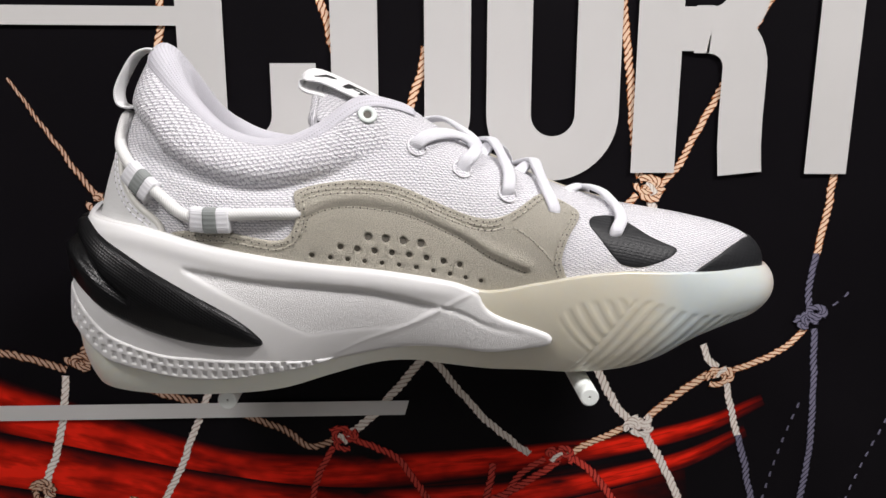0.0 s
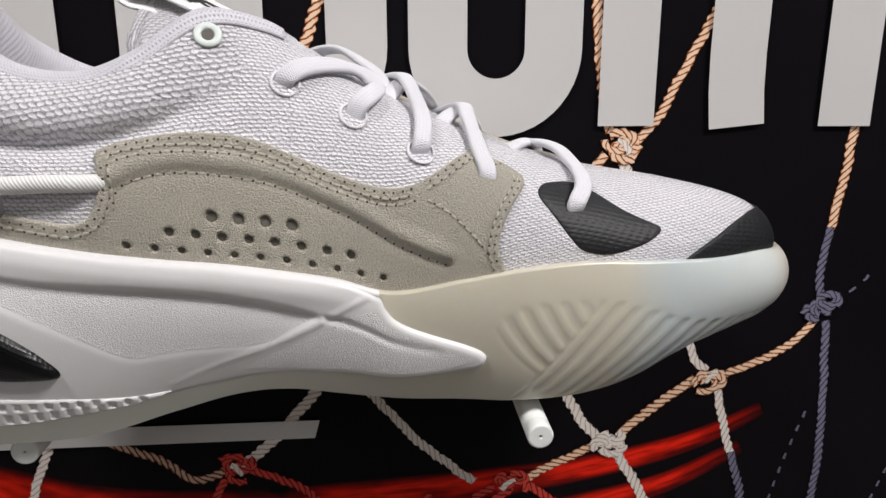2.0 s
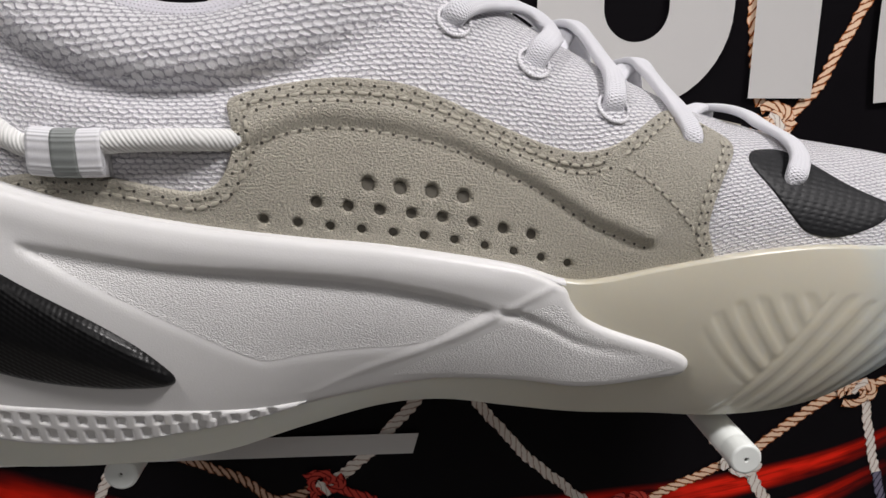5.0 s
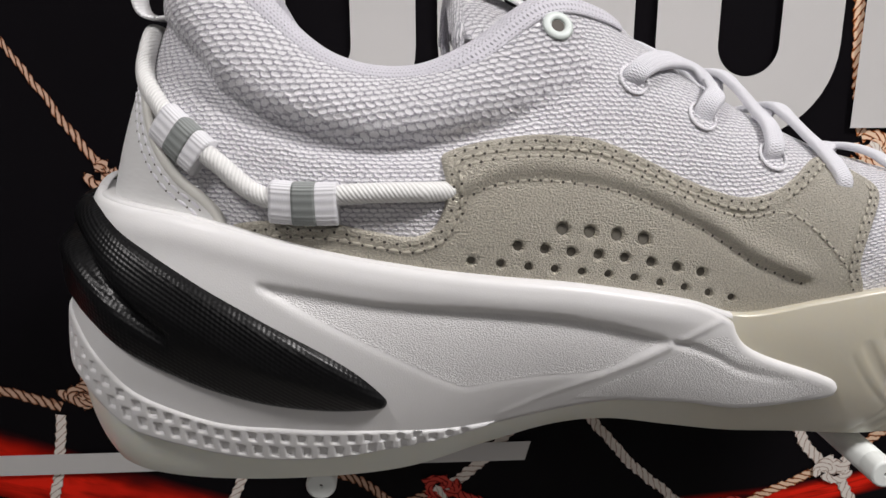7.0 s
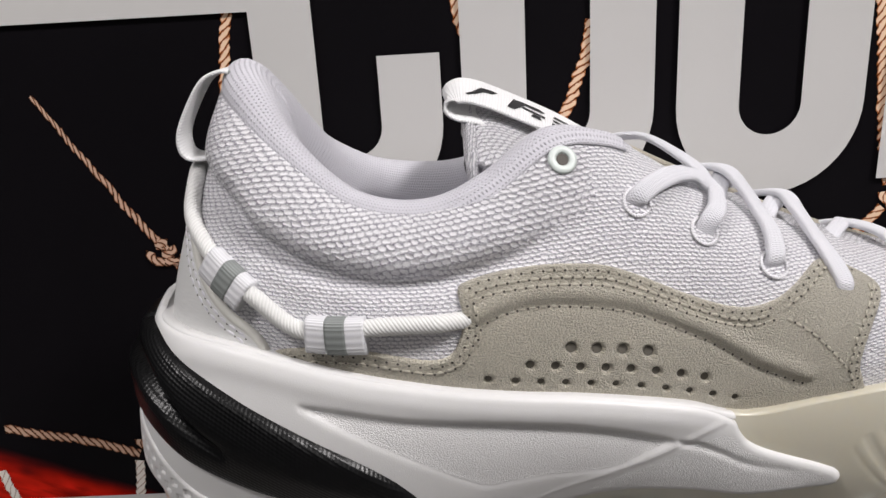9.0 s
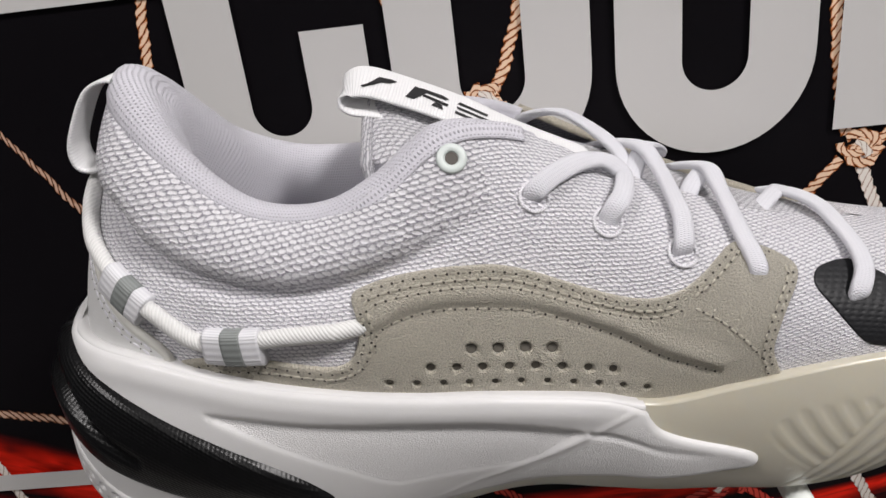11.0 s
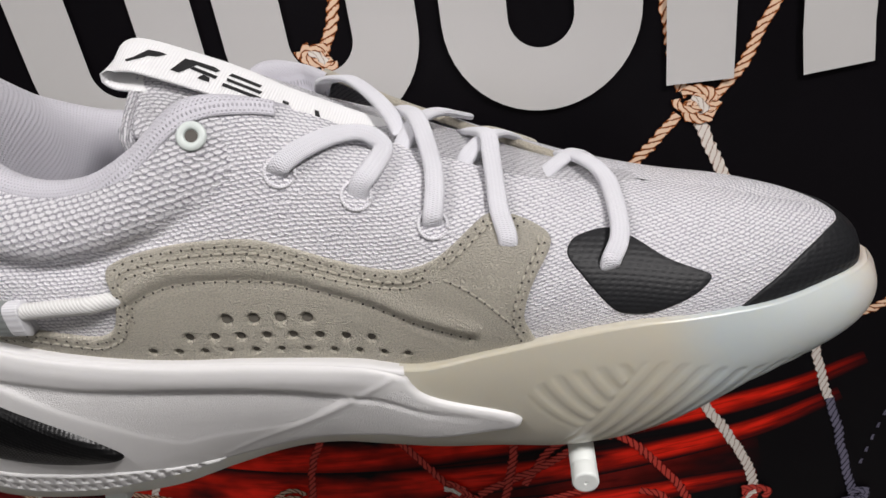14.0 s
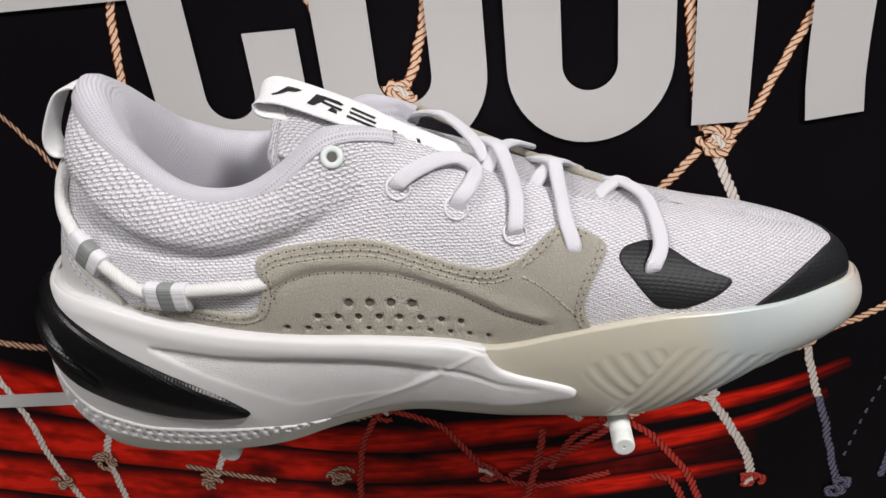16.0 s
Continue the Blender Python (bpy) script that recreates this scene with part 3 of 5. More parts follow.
class Skin:
    """One lofted side. Flat places on it are (s, t): millimetres along the foot and across from the first edge.
    Before the heel's middle and past the toe's, s runs on along the far side."""

    def __init__(self, profile, sign, waist):
        self.profile, self.relief, self.sign = profile, None, sign
        self.k = np.linspace(0, 18, 721)
        curve = self.bezier(self.k, np.full(721, 0.5))
        run = np.concatenate(([0], np.cumsum(np.linalg.norm(np.diff(curve, axis=0), axis=1))))
        self.s = run - np.interp(5, self.k, run) + waist
        v = np.linspace(0, 1, 41)
        rows = self.bezier(np.repeat(self.k[:, None], 41, 1), np.repeat(v[None], 721, 0))
        self.run = np.linalg.norm(np.diff(rows, axis=1), axis=2).sum(1)
        self.heel, self.toe = self.s[0], self.s[-1]

    def bezier(self, k, v):
        a, b, c, d = self.profile(k)
        v = np.asarray(v)[..., None]
        return a * (1 - v) ** 3 + 3 * b * v * (1 - v) ** 2 + 3 * c * v ** 2 * (1 - v) + d * v ** 3

    def near(self, s):
        """s folded on to the near side, and whether it lay on the far one."""
        s = np.asarray(s, float)
        far = (s < self.heel) | (s > self.toe)
        return np.where(s < self.heel, 2 * self.heel - s, np.where(s > self.toe, 2 * self.toe - s, s)), far

    def across(self, s):
        return np.interp(self.near(s)[0], self.s, self.run)

    def bare(self, s, t):
        s, far = self.near(s)
        k = np.interp(s, self.s, self.k)
        p = self.bezier(k, np.asarray(t, float) / np.interp(s, self.s, self.run))
        middle = spline(MIDDLE, k)[..., 0]
        if self.sign > 0:
            wide = np.abs(p[..., 1] - middle)
            lower = (8.5 * np.exp(-((k - 7.0) / 2.2) ** 2) + 7.0 * np.exp(-((k - 2.8) / 1.2) ** 2)) * np.clip(np.asarray(t) / 50, 0, 1) + 0.04 * wide * np.clip((k - 10.5) / 2, 0, 1)
            p[..., 2] -= np.where(far, lower, 0)
            p[..., 1] += np.where(far, -2.5 * np.exp(-((k - 7.6) / 1.6) ** 2) * np.clip(np.asarray(t) / 50, 0, 1), 0)
        p[..., 1] = np.where(far, 2 * middle - p[..., 1], p[..., 1])
        return p

    def normal(self, s, t):
        s, t = np.asarray(s, float), np.asarray(t, float)
        e = 0.4
        n = np.cross(self.bare(s + e, t) - self.bare(s - e, t), self.bare(s, t + e) - self.bare(s, t - e))
        return n / np.maximum(np.linalg.norm(n, axis=-1, keepdims=True), 1e-9)

    def at(self, s, t, off=0.0):
        off = np.asarray(off, float) + (self.relief(s, t) if self.relief else 0)
        return self.bare(s, t) + self.sign * off[..., None] * self.normal(s, t)


def hump(x, middle, width):
    return np.exp(-((x - middle) / width) ** 2)


PINCH = [(15, 46), (30, 42), (43, 36), (50, 30.5), (61, 27.8), (75, 27), (88, 27.3), (101, 30.3), (116, 35.5), (128, 41.5), (138, 46), (150, 52)]


def collar_relief(s, t):
    """The padded collar swells under the rim and is stitched in below it."""
    s, t = UPPER.near(s)[0], np.asarray(t, float)
    run = UPPER.across(s)
    line = np.interp(s, [a for a, _ in PINCH], [b for _, b in PINCH])
    fade = 1 / (1 + np.exp((s - 122) / 6)) * np.clip((s - UPPER.heel) / 22, 0.25, 1)
    high = (t - line) / np.maximum(run - line, 8)
    pad = 4.2 * np.sin(np.pi * np.clip(high, 0, 1) ** 0.75) ** 0.8 - 2.2 * hump(t - line, -1.5, 3.2)
    return fade * pad


UPPER = Skin(upper_profile, 1.0, 95.3)
UPPER.relief = collar_relief
SOLE = Skin(sole_profile, -1.0, 119.2)


# ---- the room ----
box("wall_north", (-2.0, WALL + 0.012, 0.0), (2.0, WALL + 0.16, 2.8), ROOM_PAINT, "plain painted shop wall behind the poster board")
box("wall_south", (-2.0, -3.3, 0.0), (2.0, -3.2, 2.8), ROOM_PAINT, "plain painted shop wall behind the viewer")
box("wall_west", (-2.1, -3.3, 0.0), (-2.0, WALL + 0.16, 2.8), ROOM_PAINT, "plain painted side wall of the shop")
box("wall_east", (2.0, -3.3, 0.0), (2.1, WALL + 0.16, 2.8), ROOM_PAINT, "plain painted side wall of the shop")
box("floor", (-2.1, -3.3, -0.1), (2.1, WALL + 0.16, 0.0), FLOOR_PAINT, "plain grey shop floor")
box("ceiling", (-2.1, -3.3, 2.8), (2.1, WALL + 0.16, 2.9), CEILING_PAINT, "plain pale shop ceiling")

# ---- the poster board, with its print ----
poster = thing("poster", (0.0, WALL, ORIGIN_Z), "black poster board with white letters over a printed net", "poster")
PRINT = (WALL - ORIGIN_Y) * 1000
LAYER = [0]


def board():
    x0, x1, z0, z1 = -650, 650, -420, 380
    front, back = PRINT, PRINT + 12
    v = [(x0 + 1, front, z0 + 1), (x1 - 1, front, z0 + 1), (x1 - 1, front, z1 - 1), (x0 + 1, front, z1 - 1), (x0, front + 1, z0), (x1, front + 1, z0), (x1, front + 1, z1), (x0, front + 1, z1),
         (x0, back, z0), (x1, back, z0), (x1, back, z1), (x0, back, z1)]
    f = [(0, 1, 2, 3)] + [(a, (a + 1) % 4, b + (a + 1) % 4, b + a)[::-1] for a, b in ((k, 4) for k in range(4))] + [(4 + a, 4 + (a + 1) % 4, 8 + (a + 1) % 4, 8 + a)[::-1] for a in range(4)] + [(8, 9, 10, 11)[::-1]]
    part("board", place(v), f, POSTER_BLACK, poster, smooth=False)


def ribbon(points, width, lift, step=2.0, ends=(1.0, 1.0), straight=False, rag=0.0):
    """A flat printed band along (x, z) places in mm. Gives verts, faces, uv (mm along, -1 to 1 across)."""
    if straight:
        p = np.asarray(points, float)
        at = np.concatenate(([0], np.cumsum(np.linalg.norm(np.diff(p, axis=0), axis=1))))
    else:
        p, at = curve_through(points, step)
    d = np.gradient(p, axis=0)
    d /= np.linalg.norm(d, axis=1, keepdims=True)
    side = np.stack((-d[:, 1], d[:, 0]), -1) * width / 2 * np.linspace(ends[0], ends[1], len(p))[:, None]
    v, uv = [], []
    rnd = random.Random(len(p))
    for q, o, a in zip(p, side, at):
        near, far = (1 + rag * (math.sin(a * 1.7 + turn) + rnd.uniform(-0.7, 0.7)) for turn in (0, 2.4))
        for k in (-1, -0.5, 0, 0.5, 1):
            x, z = q + o * k * (near if k < 0 else far)
            v.append((x, PRINT - lift, z))
            uv.append((a, k))
    return v, strip_faces(len(p), 5)[:, ::-1].tolist(), uv


def printed(name, pieces, material, label=""):
    v, f, uv = [], [], []
    for pv, pf, pu in pieces:
        f += [[k + len(v) for k in face] for face in pf]
        v += pv
        uv += pu
    return part(name, place(v), f, material, poster, label, uv=uv, smooth=False)


def rope(points, material, width=3.9, ends=(1.0, 1.0)):
    LAYER[0] += 1
    rnd = random.Random(LAYER[0])
    p, _ = curve_through(points, 4.0)
    p = p + np.array([(rnd.uniform(-0.35, 0.35), rnd.uniform(-0.35, 0.35)) for _ in p]) * min(1, width / 3)
    printed("printed_rope", [ribbon(p, width * rnd.uniform(0.9, 1.1), 0.20 + 0.004 * LAYER[0], 0.8, ends, rag=0.13)], material)


def rope_knot(x, z, size, material, seed):
    rnd = random.Random(seed)
    pieces = []
    for i in range(7):
        a, r = rnd.uniform(0, 6.28), size * rnd.uniform(0.22, 0.62)
        cx, cz = x + rnd.uniform(-0.45, 0.45) * size, z + rnd.uniform(-0.4, 0.4) * size
        turn = [(cx + r * math.cos(a + k) * 1.15, cz + r * math.sin(a + k) * 0.75) for k in np.linspace(0, rnd.uniform(1.5, 3.8), 6)]
        LAYER[0] += 1
        pieces.append(ribbon(turn, rnd.uniform(2.8, 3.6), 0.40 + 0.004 * LAYER[0], 0.7, rag=0.16))
    printed("printed_knot", pieces, material)
    if material is ROPE_ORANGE or material is ROPE_RED:
        LAYER[0] += 1
        a = rnd.uniform(0, 6.28)
        line = [(x + size * 0.42 * k * math.cos(a), z + size * 0.42 * k * math.sin(a) + size * 0.12 * (1 - k * k)) for k in (-1, -0.3, 0.4, 1)]
        printed("printed_knot", [ribbon(line, 3.0, 0.40 + 0.004 * LAYER[0], 0.7, (0.6, 1.0), rag=0.2)], ROPE_WHITE)


def corner(cx, cz, r, a0, a1, n=10):
    return [(cx + r * math.cos(radians(a)), cz + r * math.sin(radians(a))) for a in np.linspace(a0, a1, n)]


def letter(*strokes):
    pieces = []
    for i, (path, width) in enumerate(strokes):
        p = np.array(path, float)
        pieces.append(ribbon(p, width, 1.30 + 0.03 * i, straight=True))
    printed("letter", pieces, POSTER_WHITE)


board()
# the red hoop, out of focus: dark bands, then brighter streaks over them
for i, (line, width) in enumerate((([(150, -112), (40, -128), (-90, -130), (-200, -112), (-300, -92)], 62), ([(60, -178), (-60, -182), (-200, -168), (-300, -150)], 60))):
    printed("printed_hoop", [ribbon(line, width, 0.02 + 0.012 * i, 4.0, (0.5, 1.4))], HOOP_DEEP)
for i, (line, width) in enumerate((
        ([(189, -66), (158, -80), (111, -91), (41, -99), (-40, -104), (-100, -100), (-160, -82), (-225, -58), (-300, -30)], 21),
        ([(181, -84), (138, -103), (54, -119), (-40, -124), (-110, -116), (-190, -100), (-300, -76)], 22),
        ([(150, -128), (60, -142), (-60, -146), (-180, -132), (-300, -112)], 24),
        ([(110, -160), (0, -172), (-140, -168), (-300, -146)], 26))):
    printed("printed_hoop", [ribbon(line, width * 1.35, 0.05 + 0.02 * i, 4.0, (0.3, 1.4))], HOOP_RED)

for line in ([(-114, 170), (-116, 131), (-118, 116), (-122, 90)], [(-48, 160), (-39, 130), (-36, 118), (-30, 96)],
             [(98, 160), (103, 134), (107, 108), (111, 75), (115, 54)], [(125, 50), (134, 60), (144, 80), (154, 100), (165, 123), (176, 143), (186, 162)],
             [(215, 60), (213, 35), (210, 14)], [(208, -26), (199, -36), (184, -44), (170, -49)], [(158, -50), (150, -56), (137, -66), (126, -75)],
             [(116, -80), (98, -88), (84, -96)], [(8, 118), (7, 110), (1, 92), (-4, 82)], [(114, 46), (104, 35), (90, 20), (70, 2)]):
    rope(line, ROPE_ORANGE)
for line in ([(154, -34), (157, -42), (163, -47)], [(168, -55), (173, -75), (177, -87)], [(94, -36), (102, -55), (110, -69), (117, -77)], [(125, -84), (136, -102), (146, -123), (150, -138)],
             [(8, -36), (30, -64), (45, -80), (63, -95)], [(9, -36), (-12, -61), (-24, -74), (-35, -83)], [(-104, -52), (-114, -77), (-123, -99), (-136, -125)],
             [(-177, -46), (-181, -69), (-187, -91), (-193, -108), (-192, -145)], [(120, 46), (124, 36), (131, 20), (140, 0)], [(-236, -48), (-229, -78), (-226, -106), (-218, -141)]):
    rope(line, ROPE_WHITE)
rope([(-189, 103), (-179, 87), (-167, 68), (-158, 54), (-150, 43)], ROPE_BROWN, 3.6, (0.45, 1.0))
for line in ([(-230, -28), (-209, -33), (-192, -37), (-177, -43)], [(-163, -40), (-148, -49), (-131, -56), (-112, -62)], [(-160, -18), (-164, -28), (-170, -38)], [(-148, 40), (-138, 20), (-128, 0)],
             [(-88, -69), (-68, -78), (-54, -88), (-40, -84)], [(-151, -116), (-124, -124), (-103, -129)]):
    rope(line, ROPE_BROWN)
for line in ([(210, 15), (208, -4), (210, -18)], [(213, -26), (215, -48), (217, -77), (217, -107), (213, -140)], [(177, -86), (181, -100), (186, -120), (193, -146)]):
    rope(line, ROPE_GREY)
for line in ([(215, -16), (224, -12), (234, -1)], [(209, -68), (201, -93), (193, -127)], [(259, -78), (248, -105), (240, -129)]):
    p, _ = curve_through(line, 1.0)
    for k in range(0, len(p) - 4, 7):
        rope(p[k:k + 4], ROPE_GREY, 1.3)
for line in ([(72, -98), (58, -107), (46, -127)], [(86, -97), (99, -108), (115, -131), (125, -156)], [(-32, -84), (-9, -95), (3, -112), (15, -128), (39, -139), (77, -131)], [(-42, -88), (-50, -104), (-55, -124), (-58, -145)],
             [(80, -99), (54, -116), (24, -131)], [(98, -134), (109, -139), (116, -155)], [(44, -100), (39, -123), (32, -152)]):
    rope(line, ROPE_RED)
for n, (x, z, size, material) in enumerate(((121, 49, 9, ROPE_ORANGE), (165, -50, 8.5, ROPE_ORANGE), (211, -20, 8, ROPE_GREY), (122, -78, 8.5, ROPE_WHITE), (78, -97, 9, ROPE_RED), (-37, -84, 8, ROPE_RED),
                                            (-170, -38, 8, ROPE_BROWN), (-150, 44, 7, ROPE_BROWN), (-193, -110, 8, ROPE_BROWN), (-6, 81, 8, ROPE_ORANGE), (12, -128, 10, ROPE_RED), (-67, -126, 8, ROPE_BROWN),
                                            (-138, -127, 8, ROPE_BROWN), (148, -140, 7, ROPE_RED), (194, -146, 8, ROPE_GREY), (-226, -125, 7, ROPE_BROWN))):
    rope_knot(x, z, size, material, n)

# white letters and rules
letter(([(-55.2, 110), (-55.2, 88)] + corner(-76.5, 86, 21.3, 0, -180, 22) + [(-97.8, 90), (-97.8, 175)] + corner(-76.5, 175, 21.3, 180, 0, 22) + [(-55.2, 152)], 21.7))
letter(([(-25.9, 130)] + corner(-3.7, 87, 22.2, 180, 360, 22) + corner(-3.7, 174, 22.2, 0, 180, 22) + [(-25.9, 130)], 22.3))
letter(([(48.3, 206), (48.3, 120)] + corner(70.0, 86, 21.7, 180, 360, 24) + [(91.7, 120), (91.7, 206)], 21.8))
letter(([(120.9, 57), (121.4, 206)], 22.0), ([(122, 126.3), (146, 126.3)] + corner(146, 144, 17.7, -90, 0) + [(163.7, 160), (163.7, 178)] + corner(146, 178, 17.7, 0, 90) + [(122, 195.7)], 20.6),
       ([(138, 126.1), (146, 126.1)] + corner(146, 108, 17.8, 90, 0) + [(163.6, 84), (164.0, 70), (165.3, 56.3)], 22.2))
letter(([(209.3, 56), (210.6, 206)], 21.6), ([(182, 195.7), (240, 195.7)], 20.6))
part("printed_rule", place([(-420, PRINT - 1.2, 128.2), (-107, PRINT - 1.2, 127.0), (-107, PRINT - 1.2, 135.7), (-420, PRINT - 1.2, 137.2)]), [(0, 1, 2, 3)], POSTER_WHITE, poster, smooth=False)
part("printed_rule", place([(-420, PRINT - 1.2, -69.2), (-3.8, PRINT - 1.2, -70.4), (-1.6, PRINT - 1.2, -62.4), (-420, PRINT - 1.2, -60.4)]), [(0, 1, 2, 3)], POSTER_WHITE, poster, smooth=False)


# ---- the two pegs ----
def peg(x, z, reach, label):
    ob = thing("display_peg", place([(x, PRINT, z)])[0], label, "peg", "pegs under the shoe")
    r, n = 3.7, 36
    rows = [(PRINT, r), (PRINT - 2, r), (reach + 6.3, r), (reach + 5.9, r - 0.35), (reach + 5.5, r - 0.35), (reach + 5.1, r)]
    cap = [(reach + 5.1, r), (reach + 0.6, r), (reach + 0.15, r - 0.2), (reach, r - 0.6), (reach, r - 0.75), (reach, 0.7), (reach, 0.55), (reach + 0.8, 0.4), (reach + 0.9, 0.01)]
    for name, ring_rows, label in (("rod", rows, ""), ("end_cap", cap, "pale plastic end cap with a small centre dimple")):
        a = np.linspace(0, 2 * np.pi, n, endpoint=False)
        v = [(x + q * math.cos(k), y, z + q * math.sin(k)) for y, q in ring_rows for k in a]
        uv = [(k * 4, y) for y, q in ring_rows for k in a]
        part(name, place(v), strip_faces(len(ring_rows), n, True), PEG_PAINT, ob, label, uv=uv)
    part("dimple", place([(x + 0.5 * math.cos(k), reach + 0.75, z + 0.5 * math.sin(k)) for k in np.linspace(0, 6.283, 12, endpoint=False)]), [list(range(12))], HOLE_DARK, ob, smooth=False)
    return ob


peg(-71.2, -19.0, -42.4, "white metal display peg under the shoe's heel")
peg(68.7, -18.2, -47.5, "white metal display peg under the shoe's forefoot")

# ---- the shoe ----
shoe = thing("shoe", place([(0, 0, -15.3)])[0], "white knit basketball shoe with oatmeal suede, on two pegs", "shoe")


def upper_cloth():
    """The knit body, and the padded collar of coarser knit above its seam."""
    n = 72
    s = np.linspace(2 * UPPER.heel - UPPER.toe, UPPER.toe, int(2 * (UPPER.toe - UPPER.heel) / 1.2))
    S = np.repeat(s[:, None], n, 1)
    T = np.linspace(-0.1, 1, n)[None] * UPPER.across(s)[:, None]
    q = place(UPPER.at(S, T).reshape(-1, 3))
    near = UPPER.near(S)[0]
    seam = np.interp(near, [a for a, _ in PINCH], [b for _, b in PINCH]) + 0.5
    pad = ((T > seam) & (near < 139)).ravel()
    faces = strip_faces(len(s), n)
    upper_side = pad[faces].all(1)
    uv = np.stack((S.ravel(), T.ravel()), -1)
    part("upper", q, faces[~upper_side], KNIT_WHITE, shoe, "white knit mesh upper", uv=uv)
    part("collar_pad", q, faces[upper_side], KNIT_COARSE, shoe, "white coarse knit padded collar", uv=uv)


upper_cloth()


# collar and lining: a padded roll from the rim inwards and down
def collar():
    k = np.linspace(0, 8.75, 150)
    s = np.interp(k, UPPER.k, UPPER.s)
    s = np.concatenate((2 * UPPER.heel - s[:0:-1], s))
    run = UPPER.across(s)
    rim = UPPER.at(s, run - 0.3)
    near = UPPER.near(s)[0]
    heel = np.exp(-((near - UPPER.heel) / 34) ** 2)
    ahead = np.gradient(rim, axis=0)
    ahead[:, 2] = 0
    ahead /= np.linalg.norm(ahead, axis=1, keepdims=True)
    inner = np.stack((-ahead[:, 1], ahead[:, 0], 0 * s), -1)
    small = 1 - 0.72 * np.clip((near - 112) / 34, 0, 1) ** 1.5
    shape = [(0, -0.2), (0.6, 1.1), (2.2, 2.1), (4.6, 2.4), (7.2, 1.5), (9.3, -0.8), (10.6, -5), (11.0, -11), (10.3, -19), (9.0, -28), (8.0, -37), (8.0, -44)]
    prof, at = curve_through(shape, 1.2)
    inner = inner * (1 - 0.6 * heel)[:, None] + np.array((0.72, 0, 0)) * heel[:, None]
    v = [rim + inner * (a * small * (1 + 0.45 * heel))[:, None] + np.array((0, 0, 1.0)) * (b * np.where(b > -6, small, 1) * (1 + 1.9 * heel * (b > 0)))[:, None] for a, b in prof]
    v = np.stack(v, 1)
    v[..., 2] = np.maximum(v[..., 2], 46 + 0 * v[..., 2])
    uv = np.stack((np.repeat(s[:, None], len(prof), 1).ravel(), np.repeat(at[None], len(s), 0).ravel()), -1)
    part("collar_lining", place(v.reshape(-1, 3)), strip_faces(len(s), len(prof)), LINING, shoe, "pale lavender padded mesh collar lining", uv=uv)


collar()

# insole floor inside
p, tri = fill(ring_through([(-108, -16), (-100, 2), (-70, 24), (-20, 36), (60, 32), (100, 20), (112, 0), (100, -20), (60, -32), (-20, -38), (-70, -40), (-100, -34)], 4.0), 5.0)
part("insole", place(np.column_stack((p[:, 0], p[:, 1], np.full(len(p), 47.0) - 12 * np.clip((p[:, 0] + 40) / 120, 0, 1)))), tri, INSIDE, shoe, "pale lavender cloth insole", uv=p)


# tongue: a padded tapering sheet under the laces
def tongue():
    mid = [(92, 47), (66, 54.4), (45, 63), (25, 71.4), (8, 77.8), (-4, 83.8), (-18, 90.8), (-29, 96.4), (-36, 98)]
    half = [10, 15, 19, 23, 25, 26, 27, 27, 26]
    drop = [1.5, 2.5, 3.5, 5, 6.5, 8, 9.5, 10.5, 11]
    k = np.linspace(0, 8, 90)
    c, w, d = spline(mid, k), spline(half, k)[:, 0], spline(drop, k)[:, 0]
    a = np.linspace(0, 2 * np.pi, 40, endpoint=False)
    v, uv = [], []
    for i in range(len(k)):
        fat = 3.2 * (1 if i < 86 else (0.95, 0.8, 0.55, 0.2)[i - 86])
        for j in a:
            b = math.cos(j)
            v.append((c[i, 0] - 2.0 * max(0, i - 85) / 4 * 0.3, b * w[i], c[i, 1] - d[i] * b * b + fat * math.sin(j)))
            uv.append((-c[i, 0], b * w[i] * 1.2))
    f = strip_faces(len(k), 40, True).tolist() + [list(range(len(v) - 40, len(v)))]
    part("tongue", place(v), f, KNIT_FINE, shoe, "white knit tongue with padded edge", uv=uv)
    line = [(c[-1, 0] - 0.6, math.cos(j) * w[-1], c[-1, 1] - d[-1] * math.cos(j) ** 2) for j in np.linspace(0.02, math.pi - 0.02, 20)]
    line = [(line[0][0] + 2, line[0][1], line[0][2] - 14)] + line + [(line[-1][0] + 2, line[-1][1], line[-1][2] - 14)]
    q, _ = curve_through(line, 0.8)
    v, f, uv = sweep(q, np.tile((-1.0, 0, 0.3), (len(q), 1)), 5.6, 3.0)
    part("tongue_binding", v, f, KNIT_FINE, shoe, "white knit folded edge of the tongue", uv=uv)


tongue()


